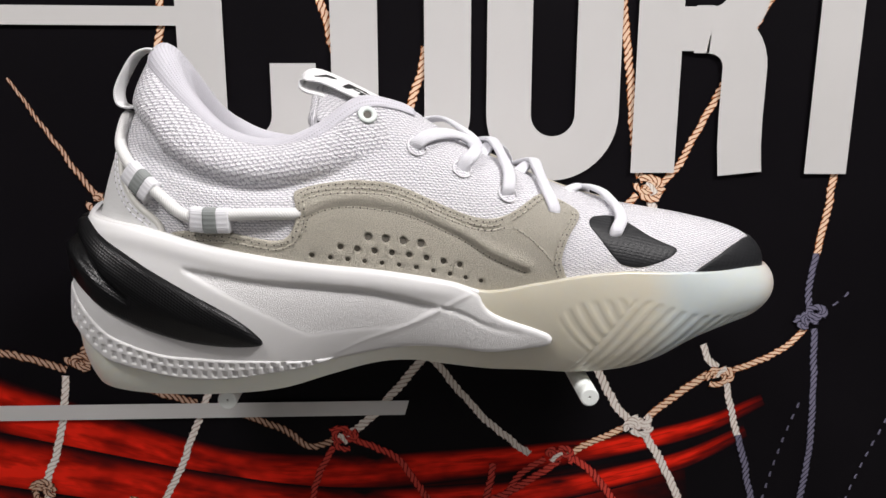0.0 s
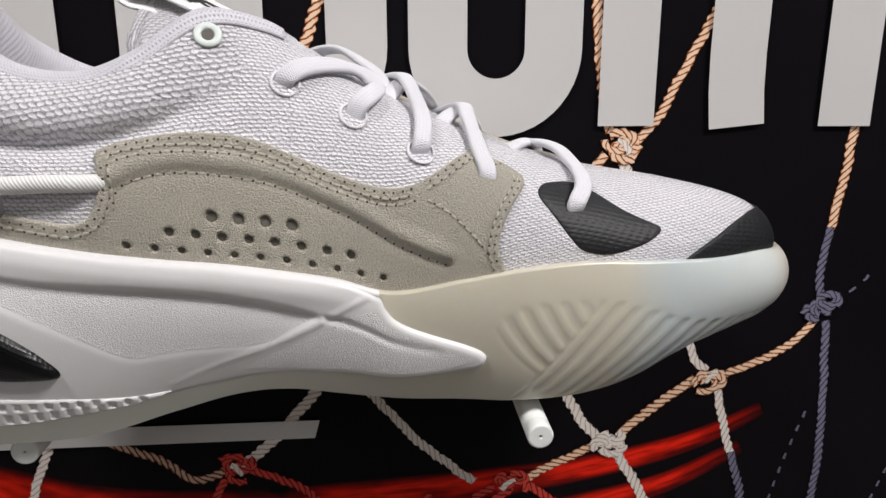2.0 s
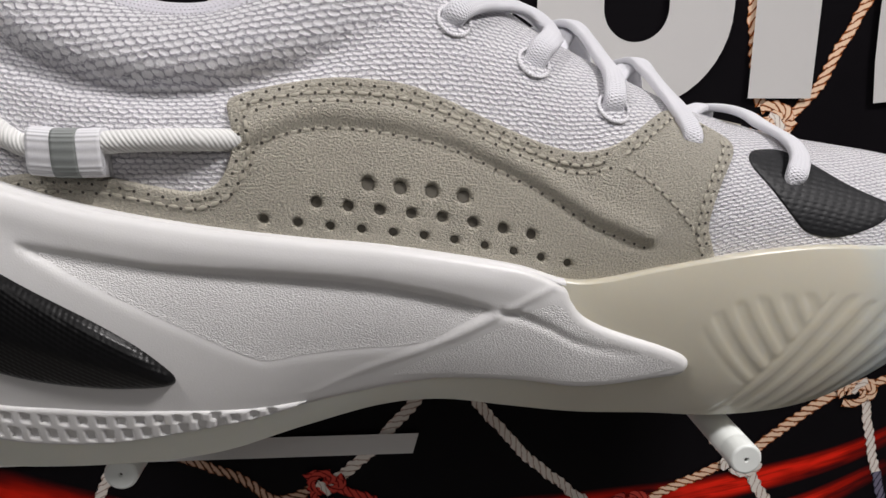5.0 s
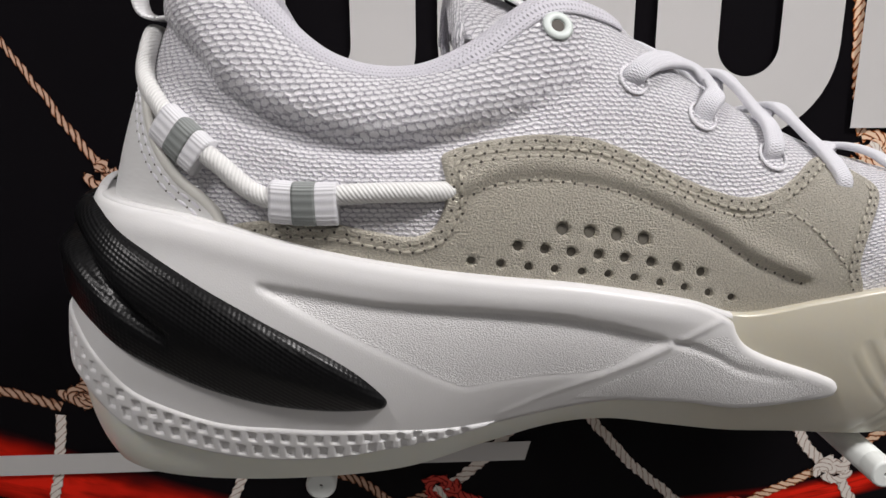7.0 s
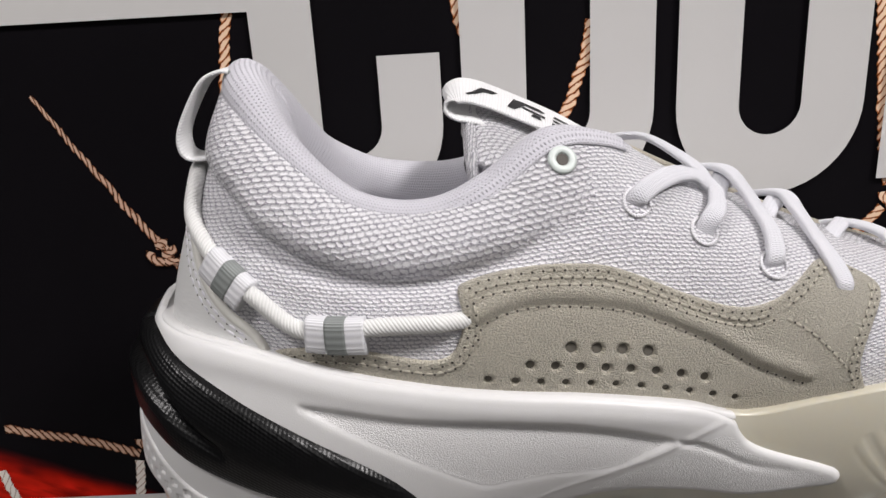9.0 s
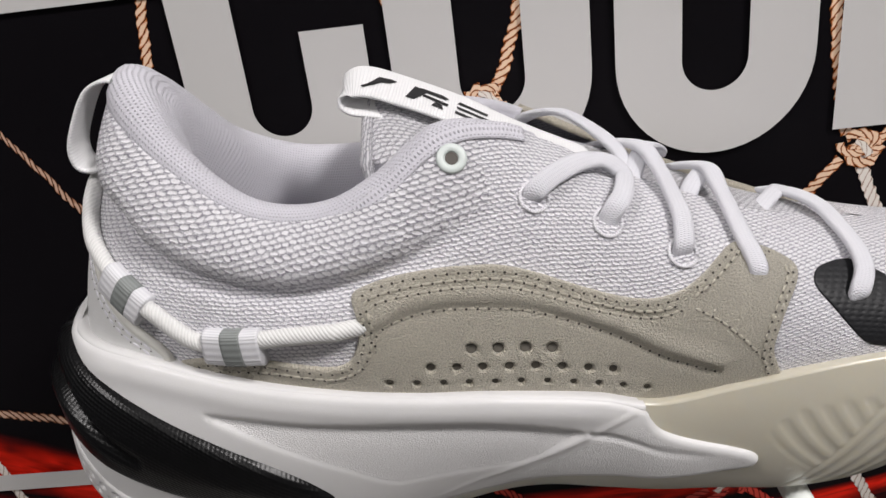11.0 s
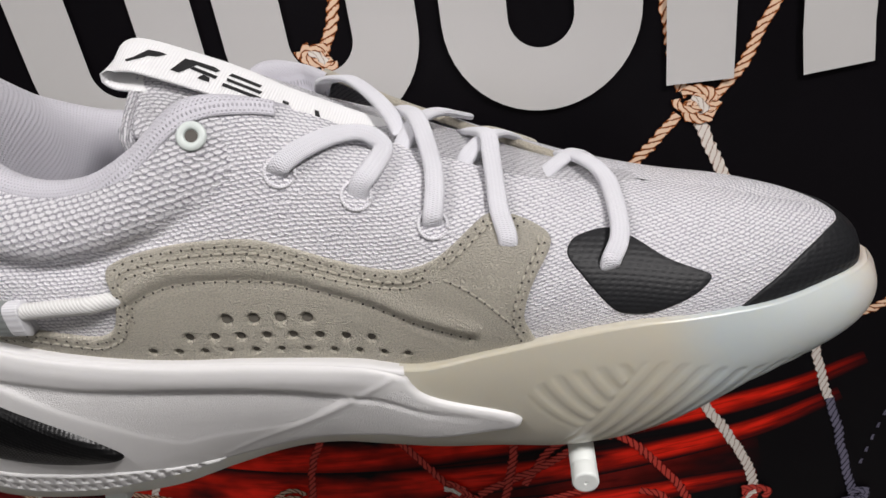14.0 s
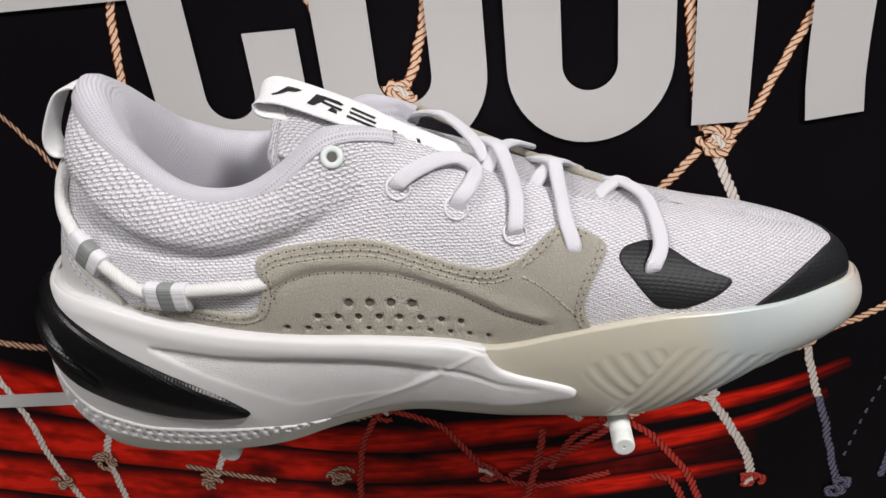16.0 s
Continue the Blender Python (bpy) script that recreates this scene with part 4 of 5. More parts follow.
# tongue tab: a webbing strap folded into a loop over the tongue
def tab():
    path = [(30, -7, 70.2), (19.5, -8, 75.0), (9.3, -8.3, 80.2), (-0.8, -9, 85.8), (-13, -9.4, 93.2), (-29, -10, 101.0), (-36.5, -10, 103.7), (-40.5, -10, 103.3), (-41.9, -10.2, 101.2), (-39.5, -10.2, 99.3), (-34, -10, 98.0), (-25, -9.5, 94.6)]
    q, at = curve_through(path, 0.8)
    t = np.gradient(q, axis=0)
    side = np.array((0.0, 1.0, 0.34))
    nrm = np.cross(side, t)
    nrm[:, 2] = np.where(np.abs(nrm[:, 2]) < 1e-6, 1e-6, nrm[:, 2])
    strap = part("tongue_tab", *sweep(q, -nrm, 14.6, 1.1, 16, 0.35)[:2], WEBBING, shoe, "white webbing tongue tab folded into a loop", uv=sweep(q, -nrm, 14.6, 1.1, 16, 0.35)[2])
    nrm = -nrm / np.linalg.norm(nrm, axis=1, keepdims=True)
    nrm = np.where(nrm[:, 2:] < 0, -nrm, nrm)
    t = t / np.linalg.norm(t, axis=1, keepdims=True)
    side = side / np.linalg.norm(side)

    def mark(outline):
        """A plain black shape on the strap, from (mm along, mm across) corners."""
        o = np.array(outline, float)
        i = [int(np.argmin(np.abs(at - a))) for a in o[:, 0]]
        v = [q[k] + nrm[k] * 0.72 + side * b + t[k] * (a - at[k]) for k, (a, b) in zip(i, o)]
        part("printed_mark", place(v), [list(range(len(v)))], BLACK_PRINT, strap, "plain black printed mark", smooth=False)

    def along(x):
        """Millimetres along the strap's upper face at this x."""
        top = int(np.argmin(q[:, 0]))
        return float(np.interp(-x, -q[:top, 0], at[:top]))

    for outline in ([(-30.2, 2.6), (-33, 2.2), (-35.5, -1.8), (-37.2, -3.2), (-36.6, -3.9), (-34.2, -2.2), (-32.4, -0.2), (-30.4, 0.4), (-28.6, 2.3)],
                    [(-26.6, -3.4), (-24.6, -3.4), (-20.6, 2.9), (-24.4, 2.9)], [(-22.6, -0.6), (-16.6, -1.6), (-16.2, -0.2), (-22.0, 0.6)], [(-23.2, 1.7), (-17.0, 1.2), (-16.0, 2.2), (-17.6, 3.1), (-23.0, 3.1)], [(-20.4, -3.4), (-17.6, -3.6), (-17.8, -1.8), (-19.4, -1.2)],
                    [(-14.8, -3.4), (-6.6, -3.4), (-6.0, -2.0), (-14.6, -2.0)], [(-14.0, -0.9), (-6.4, -0.9), (-6.0, 0.4), (-14.2, 0.4)], [(-14.0, 1.5), (-6.8, 1.5), (-6.4, 2.8), (-13.4, 2.8)],
                    [(-1.2, -0.7), (0.2, -0.7), (0.2, 0.5), (-1.2, 0.5)], [(3.2, -2.8), (6.6, -3.2), (8.0, -1.6), (7.2, 1.2), (6.2, 1.2), (6.6, -1.2), (5.8, -2.0), (3.4, -1.8)]):
        mark([(along(x), y) for x, y in outline])


tab()

# heel pull loop
q, _ = curve_through([(-93, -16, 111.5), (-95.5, -16.5, 112.6), (-98.5, -17, 113), (-102.8, -17.5, 111), (-107, -18, 105), (-110.2, -18.5, 98.2), (-110, -18.5, 93.4), (-107.2, -18, 91.6), (-103, -17.5, 91.6), (-99, -17, 90)], 0.8)
n = np.cross(np.gradient(q, axis=0), np.array((0.0, 1.0, 0.0)))
v, f, uv = sweep(q, n, 11.0, 1.1, 16, 0.35)
loop = part("heel_loop", v, f, WEBBING, shoe, "white webbing pull loop at the heel", uv=uv)
v, f, uv = sweep(q[2:6], n[2:6], 11.2, 1.3, 16, 0.35)
part("stripe", v, f, REFLECTIVE, loop, "grey reflective stripe", uv=uv)

# suede overlay, its perforations and stitching
SUEDE_LINE = [(50, -2.5), (55.5, 1.2), (62.5, 4.0), (70.5, 6.2), (78.5, 7.3), (87, 7.2), (94.5, 7.3), (99, 9.6), (101.5, 14.5), (102.4, 20), (101.8, 26.2), (104, 28.6), (111.5, 31.2), (122, 33.1), (130, 33.7),
              (137, 33.6), (145, 32.1), (153.5, 30.2), (162, 28.6), (170, 28.1), (176, 28.5), (182.4, 30.2), (188, 33.5), (193, 37.5), (196.8, 40.2), (200.5, 40.4), (205, 38.4), (209, 35.6), (211.8, 32.4), (211.6, 28.6),
              (207.3, 21), (204.6, 14.5), (203.6, 9), (205, 3.5), (206.3, -5), (190, -5), (160, -5), (120, -5), (80, -5), (56, -5)]
ROW_A = [(128.2 + 6.5 * i, 13.6, 1.75) for i in range(4)]
ROW_B = [(117.6 + 6.42 * i, 8.5, 1.4) for i in range(8)]
ROW_C = [(107.5 + 6.40 * i, 3.9, 1.1) for i in range(11)]
HOLES = ROW_A + ROW_B + ROW_C
ARCH = [(105.5, 12), (106.5, 17.5), (112, 21), (120.5, 23.3), (131.5, 23.8), (143.5, 22.8), (155, 20.3), (167.5, 16.8), (180.5, 10.8), (189.5, 6)]
ARCH_FINE = curve_through(ARCH, 2.0)[0]
hole_net = np.array([(s + r * g * math.cos(a), t + r * g * math.sin(a)) for s, t, r in HOLES for g in (0.55, 0.85, 1.02, 1.3) for a in np.linspace(0, 6.283, 12, endpoint=False)])


def suede_lift(s, t, d):
    p = np.stack((s, t), -1)
    off = np.zeros(len(s))
    near, share = along_line(p, ARCH_FINE)
    off -= 0.55 * np.exp(-(near / 0.9) ** 2)
    ridge = curve_through([(x, y + 3.6) for x, y in ARCH[1:]], 2.0)[0]
    swell, share = along_line(p, ridge)
    off += 1.15 * np.exp(-(swell / 2.1) ** 2)
    off -= 0.3 * np.exp(-((d - 1.6) / 0.5) ** 2) * (t > 2) + 0.3 * np.exp(-((d - 4.2) / 0.6) ** 2) * (t > 8)
    for x, y, r in HOLES:
        g = np.hypot(s - x, t - y) / r
        off -= 1.25 / (1 + np.exp(np.clip((g - 0.93) * 16, -40, 40))) - 0.12 * np.exp(-((g - 1.2) / 0.15) ** 2)
    return off


suede = patch("suede_overlay", UPPER, SUEDE_LINE, SUEDE, shoe, 1.3, 1.1, 0.8, suede_lift, hole_net, "oatmeal suede side overlay, perforated and stitched")
patch("suede_overlay", UPPER, SUEDE_LINE, SUEDE, shoe, 1.3, 2.6, 0.8, None, None, "oatmeal suede side overlay, perforated and stitched", mirror=True, edge=1.6)
SUEDE_EDGE = ring_through(SUEDE_LINE, 1.0)


def suede_top(s, t):
    p = np.stack((s, t), -1)
    d = edge_distance(p, SUEDE_EDGE)
    return 1.3 + suede_lift(s, t, d) - 0.04


# dark discs paint the shade at the bottom of each perforation
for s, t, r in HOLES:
    disc_on("perforation_shade", UPPER, s, t, 0.42, r * 0.72, HOLE_SHADE, suede)


def inset(line, by):
    q, _ = curve_through(line, 1.0)
    d = np.gradient(q, axis=0)
    d /= np.linalg.norm(d, axis=1, keepdims=True)
    return q + np.stack((d[:, 1], -d[:, 0]), -1) * by


STITCH = (2.05, 0.6, 0.5, THREAD, suede, "oatmeal thread stitching", 0.34)
for by in (1.5, 3.1, 4.7):
    beads("stitching", UPPER, inset(SUEDE_LINE[10:22], by)[::5], suede_top, *STITCH)
for by in (1.5, 3.1):
    beads("stitching", UPPER, inset(SUEDE_LINE[1:11], by)[::5], suede_top, *STITCH)
    beads("stitching", UPPER, inset(SUEDE_LINE[28:34], by)[::5], suede_top, *STITCH)
    beads("stitching", UPPER, inset(SUEDE_LINE[21:28], by)[::4], suede_top, *STITCH)
beads("stitching", UPPER, ARCH_FINE[::2], suede_top, *STITCH)
beads("stitching", UPPER, [(184, 25), (190, 20.5), (196, 14), (201, 7)], suede_top, *STITCH)

# black film patch and toe cap
EYE_PATCH = [(216, 25.5), (217, 29.5), (220.5, 31.2), (228, 31.4), (234, 27.6), (241, 21), (247.5, 16.8), (251, 14.4), (250.6, 12.2), (246.5, 8.8), (241, 5.8), (235.5, 3.6), (231, 3.7), (227, 5.6), (224, 10), (219.4, 18.6)]
patch("film_patch", UPPER, EYE_PATCH, BLACK_FILM, shoe, 0.35, 1.5, 0.5, label="matt black film patch pressed on the knit")
patch("film_patch", UPPER, EYE_PATCH, BLACK_FILM, shoe, 0.35, 2.5, 0.5, label="matt black film patch pressed on the knit", mirror=True, edge=1.6)
CAP = [(253.5, -3), (256.5, 0.8), (261.5, 5.4), (268, 9.4), (274.6, 12.6), (282, 15), (289.3, 16.6), (300.5, 17.2), (311.7, 16.6), (319, 15), (326.4, 12.6), (333, 9.4), (339.5, 5.4), (344.5, 0.8), (347.5, -3), (325, -5), (300, -5), (275, -5)]
patch("toe_cap", UPPER, CAP, BLACK_FILM, shoe, 0.7, 1.3, 0.6, label="smooth black toe cap")

# white heel counter
COUNTER = [(5, -3), (5, 29), (15, 31.5), (23, 31), (28, 29), (31, 26.3), (33.5, 22.8), (37.5, 17), (41.5, 12.2), (45, 8.8), (49, 6.2), (52.3, 3.2), (53.6, -1), (53, -3.5), (42, -4), (24, -4)]
counter = patch("heel_counter", UPPER, COUNTER, LEATHER, shoe, 1.5, 1.5, 1.1, label="white leather heel counter with a stitched edge")
patch("heel_counter", UPPER, COUNTER, LEATHER, shoe, 1.5, 2.4, 1.1, label="white leather heel counter with a stitched edge", mirror=True, edge=1.6)
beads("stitching", UPPER, inset(COUNTER[3:12], 2.6)[::4], 1.5, 2.2, 0.5, 0.42, WHITE_THREAD, counter, "white thread stitching", 0.25)
beads("stitching", UPPER, inset(COUNTER[3:12], 4.3)[::4], 1.5, 2.2, 0.5, 0.42, WHITE_THREAD, counter, "white thread stitching", 0.25)


q = inset(COUNTER[3:13], 0.5)
q, n = UPPER.at(q[:, 0], q[:, 1], 1.0), UPPER.normal(q[:, 0], q[:, 1])
v, f, uv = sweep(q, n, 2.1, 2.2, 10)
part("edge_binding", v, f, CREAM_EDGE, counter, "cream bound edge", uv=uv)


# cord round the heel, and the two webbing keepers on it
def on_upper(line, step, off):
    q, _ = curve_through(line, step)
    return UPPER.at(q[:, 0], q[:, 1], off), UPPER.normal(q[:, 0], q[:, 1])


CORD_LINE = [(2, 38.5), (12, 40), (20, 40), (24, 37.5), (26.5, 33.5), (30, 30), (36.8, 25.2), (43.5, 20.2), (49.8, 16.4), (54, 14.2), (60, 11), (65, 10.2), (72, 11.5), (79.6, 14.4), (90, 16.8), (105, 19.3)]
q, _ = curve_through(CORD_LINE, 0.8)
q, n = UPPER.at(q[:, 0], q[:, 1], 2.0 - 2.8 * np.clip((q[:, 0] - 97) / 7, 0, 1)), UPPER.normal(q[:, 0], q[:, 1])
v, f, uv = sweep(q, n, 4.3, 4.2, 16, 1.0)
part("cord", v, f, CORD, shoe, "white braided cord round the heel", uv=uv)


def keeper(line, stripe):
    q, n = on_upper(line, 0.7, 1.7)
    v, f, uv = sweep(q, n, 9.2, 5.0, 24, 0.62)
    ob = part("cord_keeper", v, f, KEEPER_WEB, shoe, "white webbing keeper with a grey stripe", uv=uv)
    q, n = on_upper(stripe, 0.6, 1.72)
    v, f, uv = sweep(q, n, 9.35, 5.15, 24, 0.62)
    part("stripe", v, f, KEEPER_GREY, ob, "grey reflective stripe", uv=uv)


keeper([(39.0, 21.6), (44.8, 17.8), (50.0, 14.6)], [(43.2, 18.9), (45.0, 17.7), (46.9, 16.5)])
keeper([(65.6, 9.6), (72.8, 11.0), (80.0, 12.6)], [(70.6, 10.5), (73.1, 11.05), (75.6, 11.6)])


# laces
def lace(line3d, normals, wide=5.0, label="flat white woven lace"):
    q, _ = curve_through(line3d, 0.9)
    n = spline(normals, np.linspace(0, len(normals) - 1, len(q)))
    v, f, uv = sweep(q, n, wide, 2.1, 16, 0.6)
    part("lace", v, f, LACE, shoe, label, uv=uv)


def skin_point(s, t, off):
    return tuple(UPPER.at(np.array([s]), np.array([t]), off)[0])


def skin_normal(s, t):
    return tuple(UPPER.normal(np.array([s]), np.array([t]))[0])


EYELETS = [(148.9, 49.2), (166.6, 46.4), (183.9, 39.2), (201.0, 30.6), (226.4, 19.7)]


def lace_up(flat, over, last):
    """From an eyelet up the skin, then over the throat."""
    pts = [skin_point(flat[0][0], flat[0][1], -1.6)] + [skin_point(s, t, o) for s, t, o in ((flat[0][0] + 0.1, flat[0][1] + 2.2, 1.7),) + tuple((s, t, 2.2) for s, t in flat[1:])] + list(over)
    nrm = [skin_normal(*flat[0])] * 2 + [skin_normal(s, t) for s, t in flat[1:]] + [last] * len(over)
    lace(pts, nrm)


lace([skin_point(148.2, 48.6, -1.6), skin_point(149.6, 50.8, 1.5), skin_point(155.2, 55.4, 1.9), skin_point(164.2, 61.2, 2.0), (21.6, -21.6, 79.6), (25.8, -22.4, 75.9), skin_point(171.2, 53.1, 2.6), skin_point(168.2, 49.4, 2.0), skin_point(166.6, 46.0, -1.6)],
     [skin_normal(148, 49), skin_normal(150, 50), skin_normal(157, 55), skin_normal(164, 58), (0.1, -0.5, 0.9), (0.5, -0.6, 0.6), skin_normal(172, 54), skin_normal(168, 48), skin_normal(167, 46)], 5.2)
up = (0.15, -0.15, 0.97)
lace_up([(183.9, 39.0), (185.2, 47.5), (185.6, 54.0)], [(35.6, -16, 74.8), (33.2, -9, 78.2), (29, 0, 77.4), (24, 10, 74.4), (20, 22, 69)], up)
lace_up([(201.0, 30.4), (199.6, 40), (199.4, 47.2)], [(51.8, -13, 66.8), (51, -5, 69.4), (46.5, 4, 67.6), (42, 13, 64), (40, 24, 58)], up)
lace_up([(226.4, 19.5), (229.3, 26.5), (230.5, 32.8)], [(82.2, -12, 54.0), (80.4, -6.5, 56.2), (77.2, -1.5, 57.4), (73.5, 4, 57.2), (70, 12, 54.5), (67, 22, 48)], up)
ACROSS = [(-0.2, -0.6, 0.7), (0, -0.5, 0.8), (0, -0.2, 1), (0.2, 0.1, 1), (0.3, 0.4, 0.8), (0.3, 0.6, 0.6)]
lace([(25.8, -21, 65), (28, -16.5, 70.4), (30.6, -12, 74.2), (33.6, -6, 76.4), (38, 4, 74.4), (42, 13, 70), (44, 22, 66)], ACROSS)
lace([(40.5, -19, 58.5), (42.6, -13.5, 62.6), (46, -9, 66.2), (50.3, -3, 67.8), (54, 6, 65.4), (57, 14, 61), (58, 24, 56)], ACROSS)
lace([(58.5, -16.5, 49.5), (60.6, -12, 53.1), (65, -6, 56), (70.2, 0, 57.4), (75, 7, 56.6), (79, 18, 50)], ACROSS)
lace([(78, -18.5, 46.2), (75.5, -14, 48.8), (72.4, -10, 51.6), (67.4, -6, 54.2), (62, 2, 56.2), (57, 12, 56)], [(0, -0.5, 0.8), (0, -0.4, 0.9), (0, -0.2, 1), (0, 0, 1), (0, 0.2, 1), (0, 0.4, 0.9)])
lace([(0, 26, 76), (3, 19, 81.4), (5.8, 13, 84.4), (10.5, 9, 85.8), (15.3, 5.5, 85.6), (21.4, 0, 82.2), (26, -6, 78.6), (29, -11, 74)], [(0, 0.5, 0.8), (0, 0.3, 0.9), (0.2, 0.2, 0.9), (0.3, 0, 0.9), (0.3, -0.2, 0.9), (0.4, -0.4, 0.8)])

# spacer-mesh binding along the topline, past the mint eyelet
k = np.linspace(98, 150.5, 80)
q, n = UPPER.at(k, UPPER.across(k) - 1.9, 0.3 - 2.2 * np.clip((113 - k) / 15, 0, 1)), UPPER.normal(k, UPPER.across(k) - 1.9)
v, f, uv = sweep(q, n, 4.8, 1.1, 14, 0.6)
part("topline_binding", v, f, LINING, shoe, "pale lavender mesh binding along the topline", uv=uv)

far = 2 * UPPER.heel - np.interp(np.linspace(8.6, 13.2, 60), UPPER.k, UPPER.s)
q = UPPER.at(far, UPPER.across(far) - 0.4)
v, f, uv = sweep(q, np.tile((0.0, -0.5, 0.9), (60, 1)), 2.6, 1.8, 10)
part("throat_edge", v, f, RAW_EDGE, shoe, "raw cream edge of the far lace stay", uv=uv)

for s, t in EYELETS[:3]:
    ring_on("eyelet_stitching", UPPER, s, t, 0.25, 4.0, 3.1, 0.8, WHITE_THREAD, shoe, "white whipped eyelet stitching")
ring_on("eyelet", UPPER, 131.2, 57.5, 0.5, 3.6, 1.5, 1.2, MINT, shoe, "pale mint plastic eyelet ring")
# no opening is cut; a dark disc paints the shade inside the ring
disc_on("eyelet_shade", UPPER, 131.2, 57.5, 0.5, 2.4, HOLE_DARK, shoe)

# the sole: milky rubber shell with ribs over the forefoot
RIB_TOP = [(224, 14), (227, 11.5), (232.5, 9.3), (243.5, 9.4), (252, 9.6), (260.5, 10.4), (266.5, 12), (273, 14.3), (283.5, 17.5), (300, 20.5), (318, 22), (345, 23)]


def ribs(s, t):
    s, t = SOLE.near(s)[0], np.asarray(t, float)
    top = np.interp(s, [a for a, _ in RIB_TOP], [b for _, b in RIB_TOP], left=99)
    within = 1 / (1 + np.exp(np.clip((top + 0.6 - t) / 0.35, -40, 40)))
    within *= 1 / (1 + np.exp(np.clip((224 - s) / 1.0, -40, 40)))
    forward = s + (0.86 - 0.45 * np.clip((s - 268) / 30, 0, 1)) * (t - 10.8)
    back = s - 0.45 * (t - 11) - 0.015 * np.maximum(t - 11, 0) ** 2
    split = 254.2
    a = np.cos((forward - 257.1) * 2 * np.pi / 6.05)
    b = np.cos((back - 224.9) * 2 * np.pi / 5.5)
    pick = 1 / (1 + np.exp(np.clip((split - forward) / 0.25, -40, 40)))
    wave = np.tanh(1.7 * (a * pick + b * (1 - pick)))
    within *= pick + (1 - pick) / (1 + np.exp(np.clip((223.0 - back) / 0.4, -40, 40)))
    fade = np.clip((SOLE.across(s) - t) / 4, 0, 1)
    return within * fade * ((0.14 + 0.24 * np.clip((s - 266) / 30, 0, 1)) * (wave - 0.7))


SOLE.relief = ribs


def rubber_shell():
    s = np.concatenate((np.linspace(2 * SOLE.heel - SOLE.toe, SOLE.heel, 260)[:-1], np.linspace(SOLE.heel, 205, 120)[:-1], np.linspace(205, SOLE.toe, 300)))
    v = np.linspace(0, 1, 84)
    S, T = np.repeat(s[:, None], 84, 1), v[None] * SOLE.across(s)[:, None]
    q = SOLE.at(S, T)
    faces = strip_faces(len(s), 84)[:, ::-1].tolist()
    part("outsole", place(q.reshape(-1, 3)), faces, RUBBER, shoe, "milky translucent rubber outsole, ribbed at the forefoot", uv=np.stack((SOLE.near(S)[0].ravel(), T.ravel()), -1))
    # underside
    k = np.linspace(SOLE.heel, SOLE.toe, 160)
    axis = spline(MIDDLE, np.interp(k, SOLE.s, SOLE.k))[:, 0]
    edge = SOLE.bare(k, SOLE.across(k))
    b = np.linspace(-1, 1, 21)
    belly = 6.0 * np.clip((edge[:, 0] + 20) / 60, 0, 1) * np.clip((150 - edge[:, 0]) / 40, 0, 1)
    under = np.stack([np.stack((edge[:, 0], axis + (edge[:, 1] - axis) * j, edge[:, 2] - belly * (1 - j * j)), -1) for j in b], 1)
    part("sole_underside", place(under.reshape(-1, 3)), strip_faces(160, 21).tolist(), RUBBER, shoe, "milky rubber tread underneath", uv=np.stack((np.repeat(k, 21), np.tile(b * 40, 160)), -1))


rubber_shell()


def lip(name, first, last, off, material, label):
    """The sole's upper rim, running in under the upper."""
    s = np.linspace(first, last, int((last - first) / 1.5))
    rim, n = SOLE.at(s, 0 * s, off), SOLE.normal(s, 0 * s) * SOLE.sign
    n[:, 2] = 0
    n /= np.linalg.norm(n, axis=1, keepdims=True)
    rows = [rim - n * a + np.array((0, 0, b)) for a, b in ((0, -0.6), (0.15, 0.1), (0.7, 0.5), (1.6, 0.6), (3.5, 0.2), (9, -1.0))]
    v = np.stack(rows, 1)
    uv = np.stack((np.repeat(SOLE.near(s)[0], 6), np.tile(np.arange(6.0), len(s))), -1)
    part(name, place(v.reshape(-1, 3)), strip_faces(len(s), 6)[:, ::-1].tolist(), material, shoe, label, uv=uv)


lip("sole_rim", 194, 2 * SOLE.toe - 194, 0.0, RUBBER, "milky rubber rim round the toe")
lip("midsole_rim", 2 * SOLE.heel - 194, 195, 1.1, FOAM, "rounded white rim of the midsole")

# white foam carrier from heel to arch, ending in a tongue-shaped tip
CREASE = [(192, 1.5), (180.5, 10.5), (171.5, 16.5), (162, 22), (150.5, 27.5), (140, 33.5)]
PANEL = ring_through([(86.2, 10.8), (88, 9.8), (98, 9), (111, 8.8), (124, 8.0), (137, 7.4), (150.5, 7.5), (164.5, 8.4), (172, 9.1), (178.6, 10.4), (171.2, 15.8), (166, 19.6), (160, 21.6), (152, 22.8), (145, 23.8), (138, 25.2), (131.6, 26.6), (126, 25), (118, 21.9), (107.5, 18.2), (96, 14.3)], 1.0)
TIP_PANEL = ring_through([(182.4, 11.0), (187.5, 7.2), (193.2, 4.6), (197.6, 8.0), (201.5, 10.4), (209, 14.6), (217, 19), (220.4, 21.8), (213, 23), (198, 22.6), (182, 25.4), (168, 27.6), (156, 28.8), (163.2, 23.0), (172.8, 17.3)], 1.0)
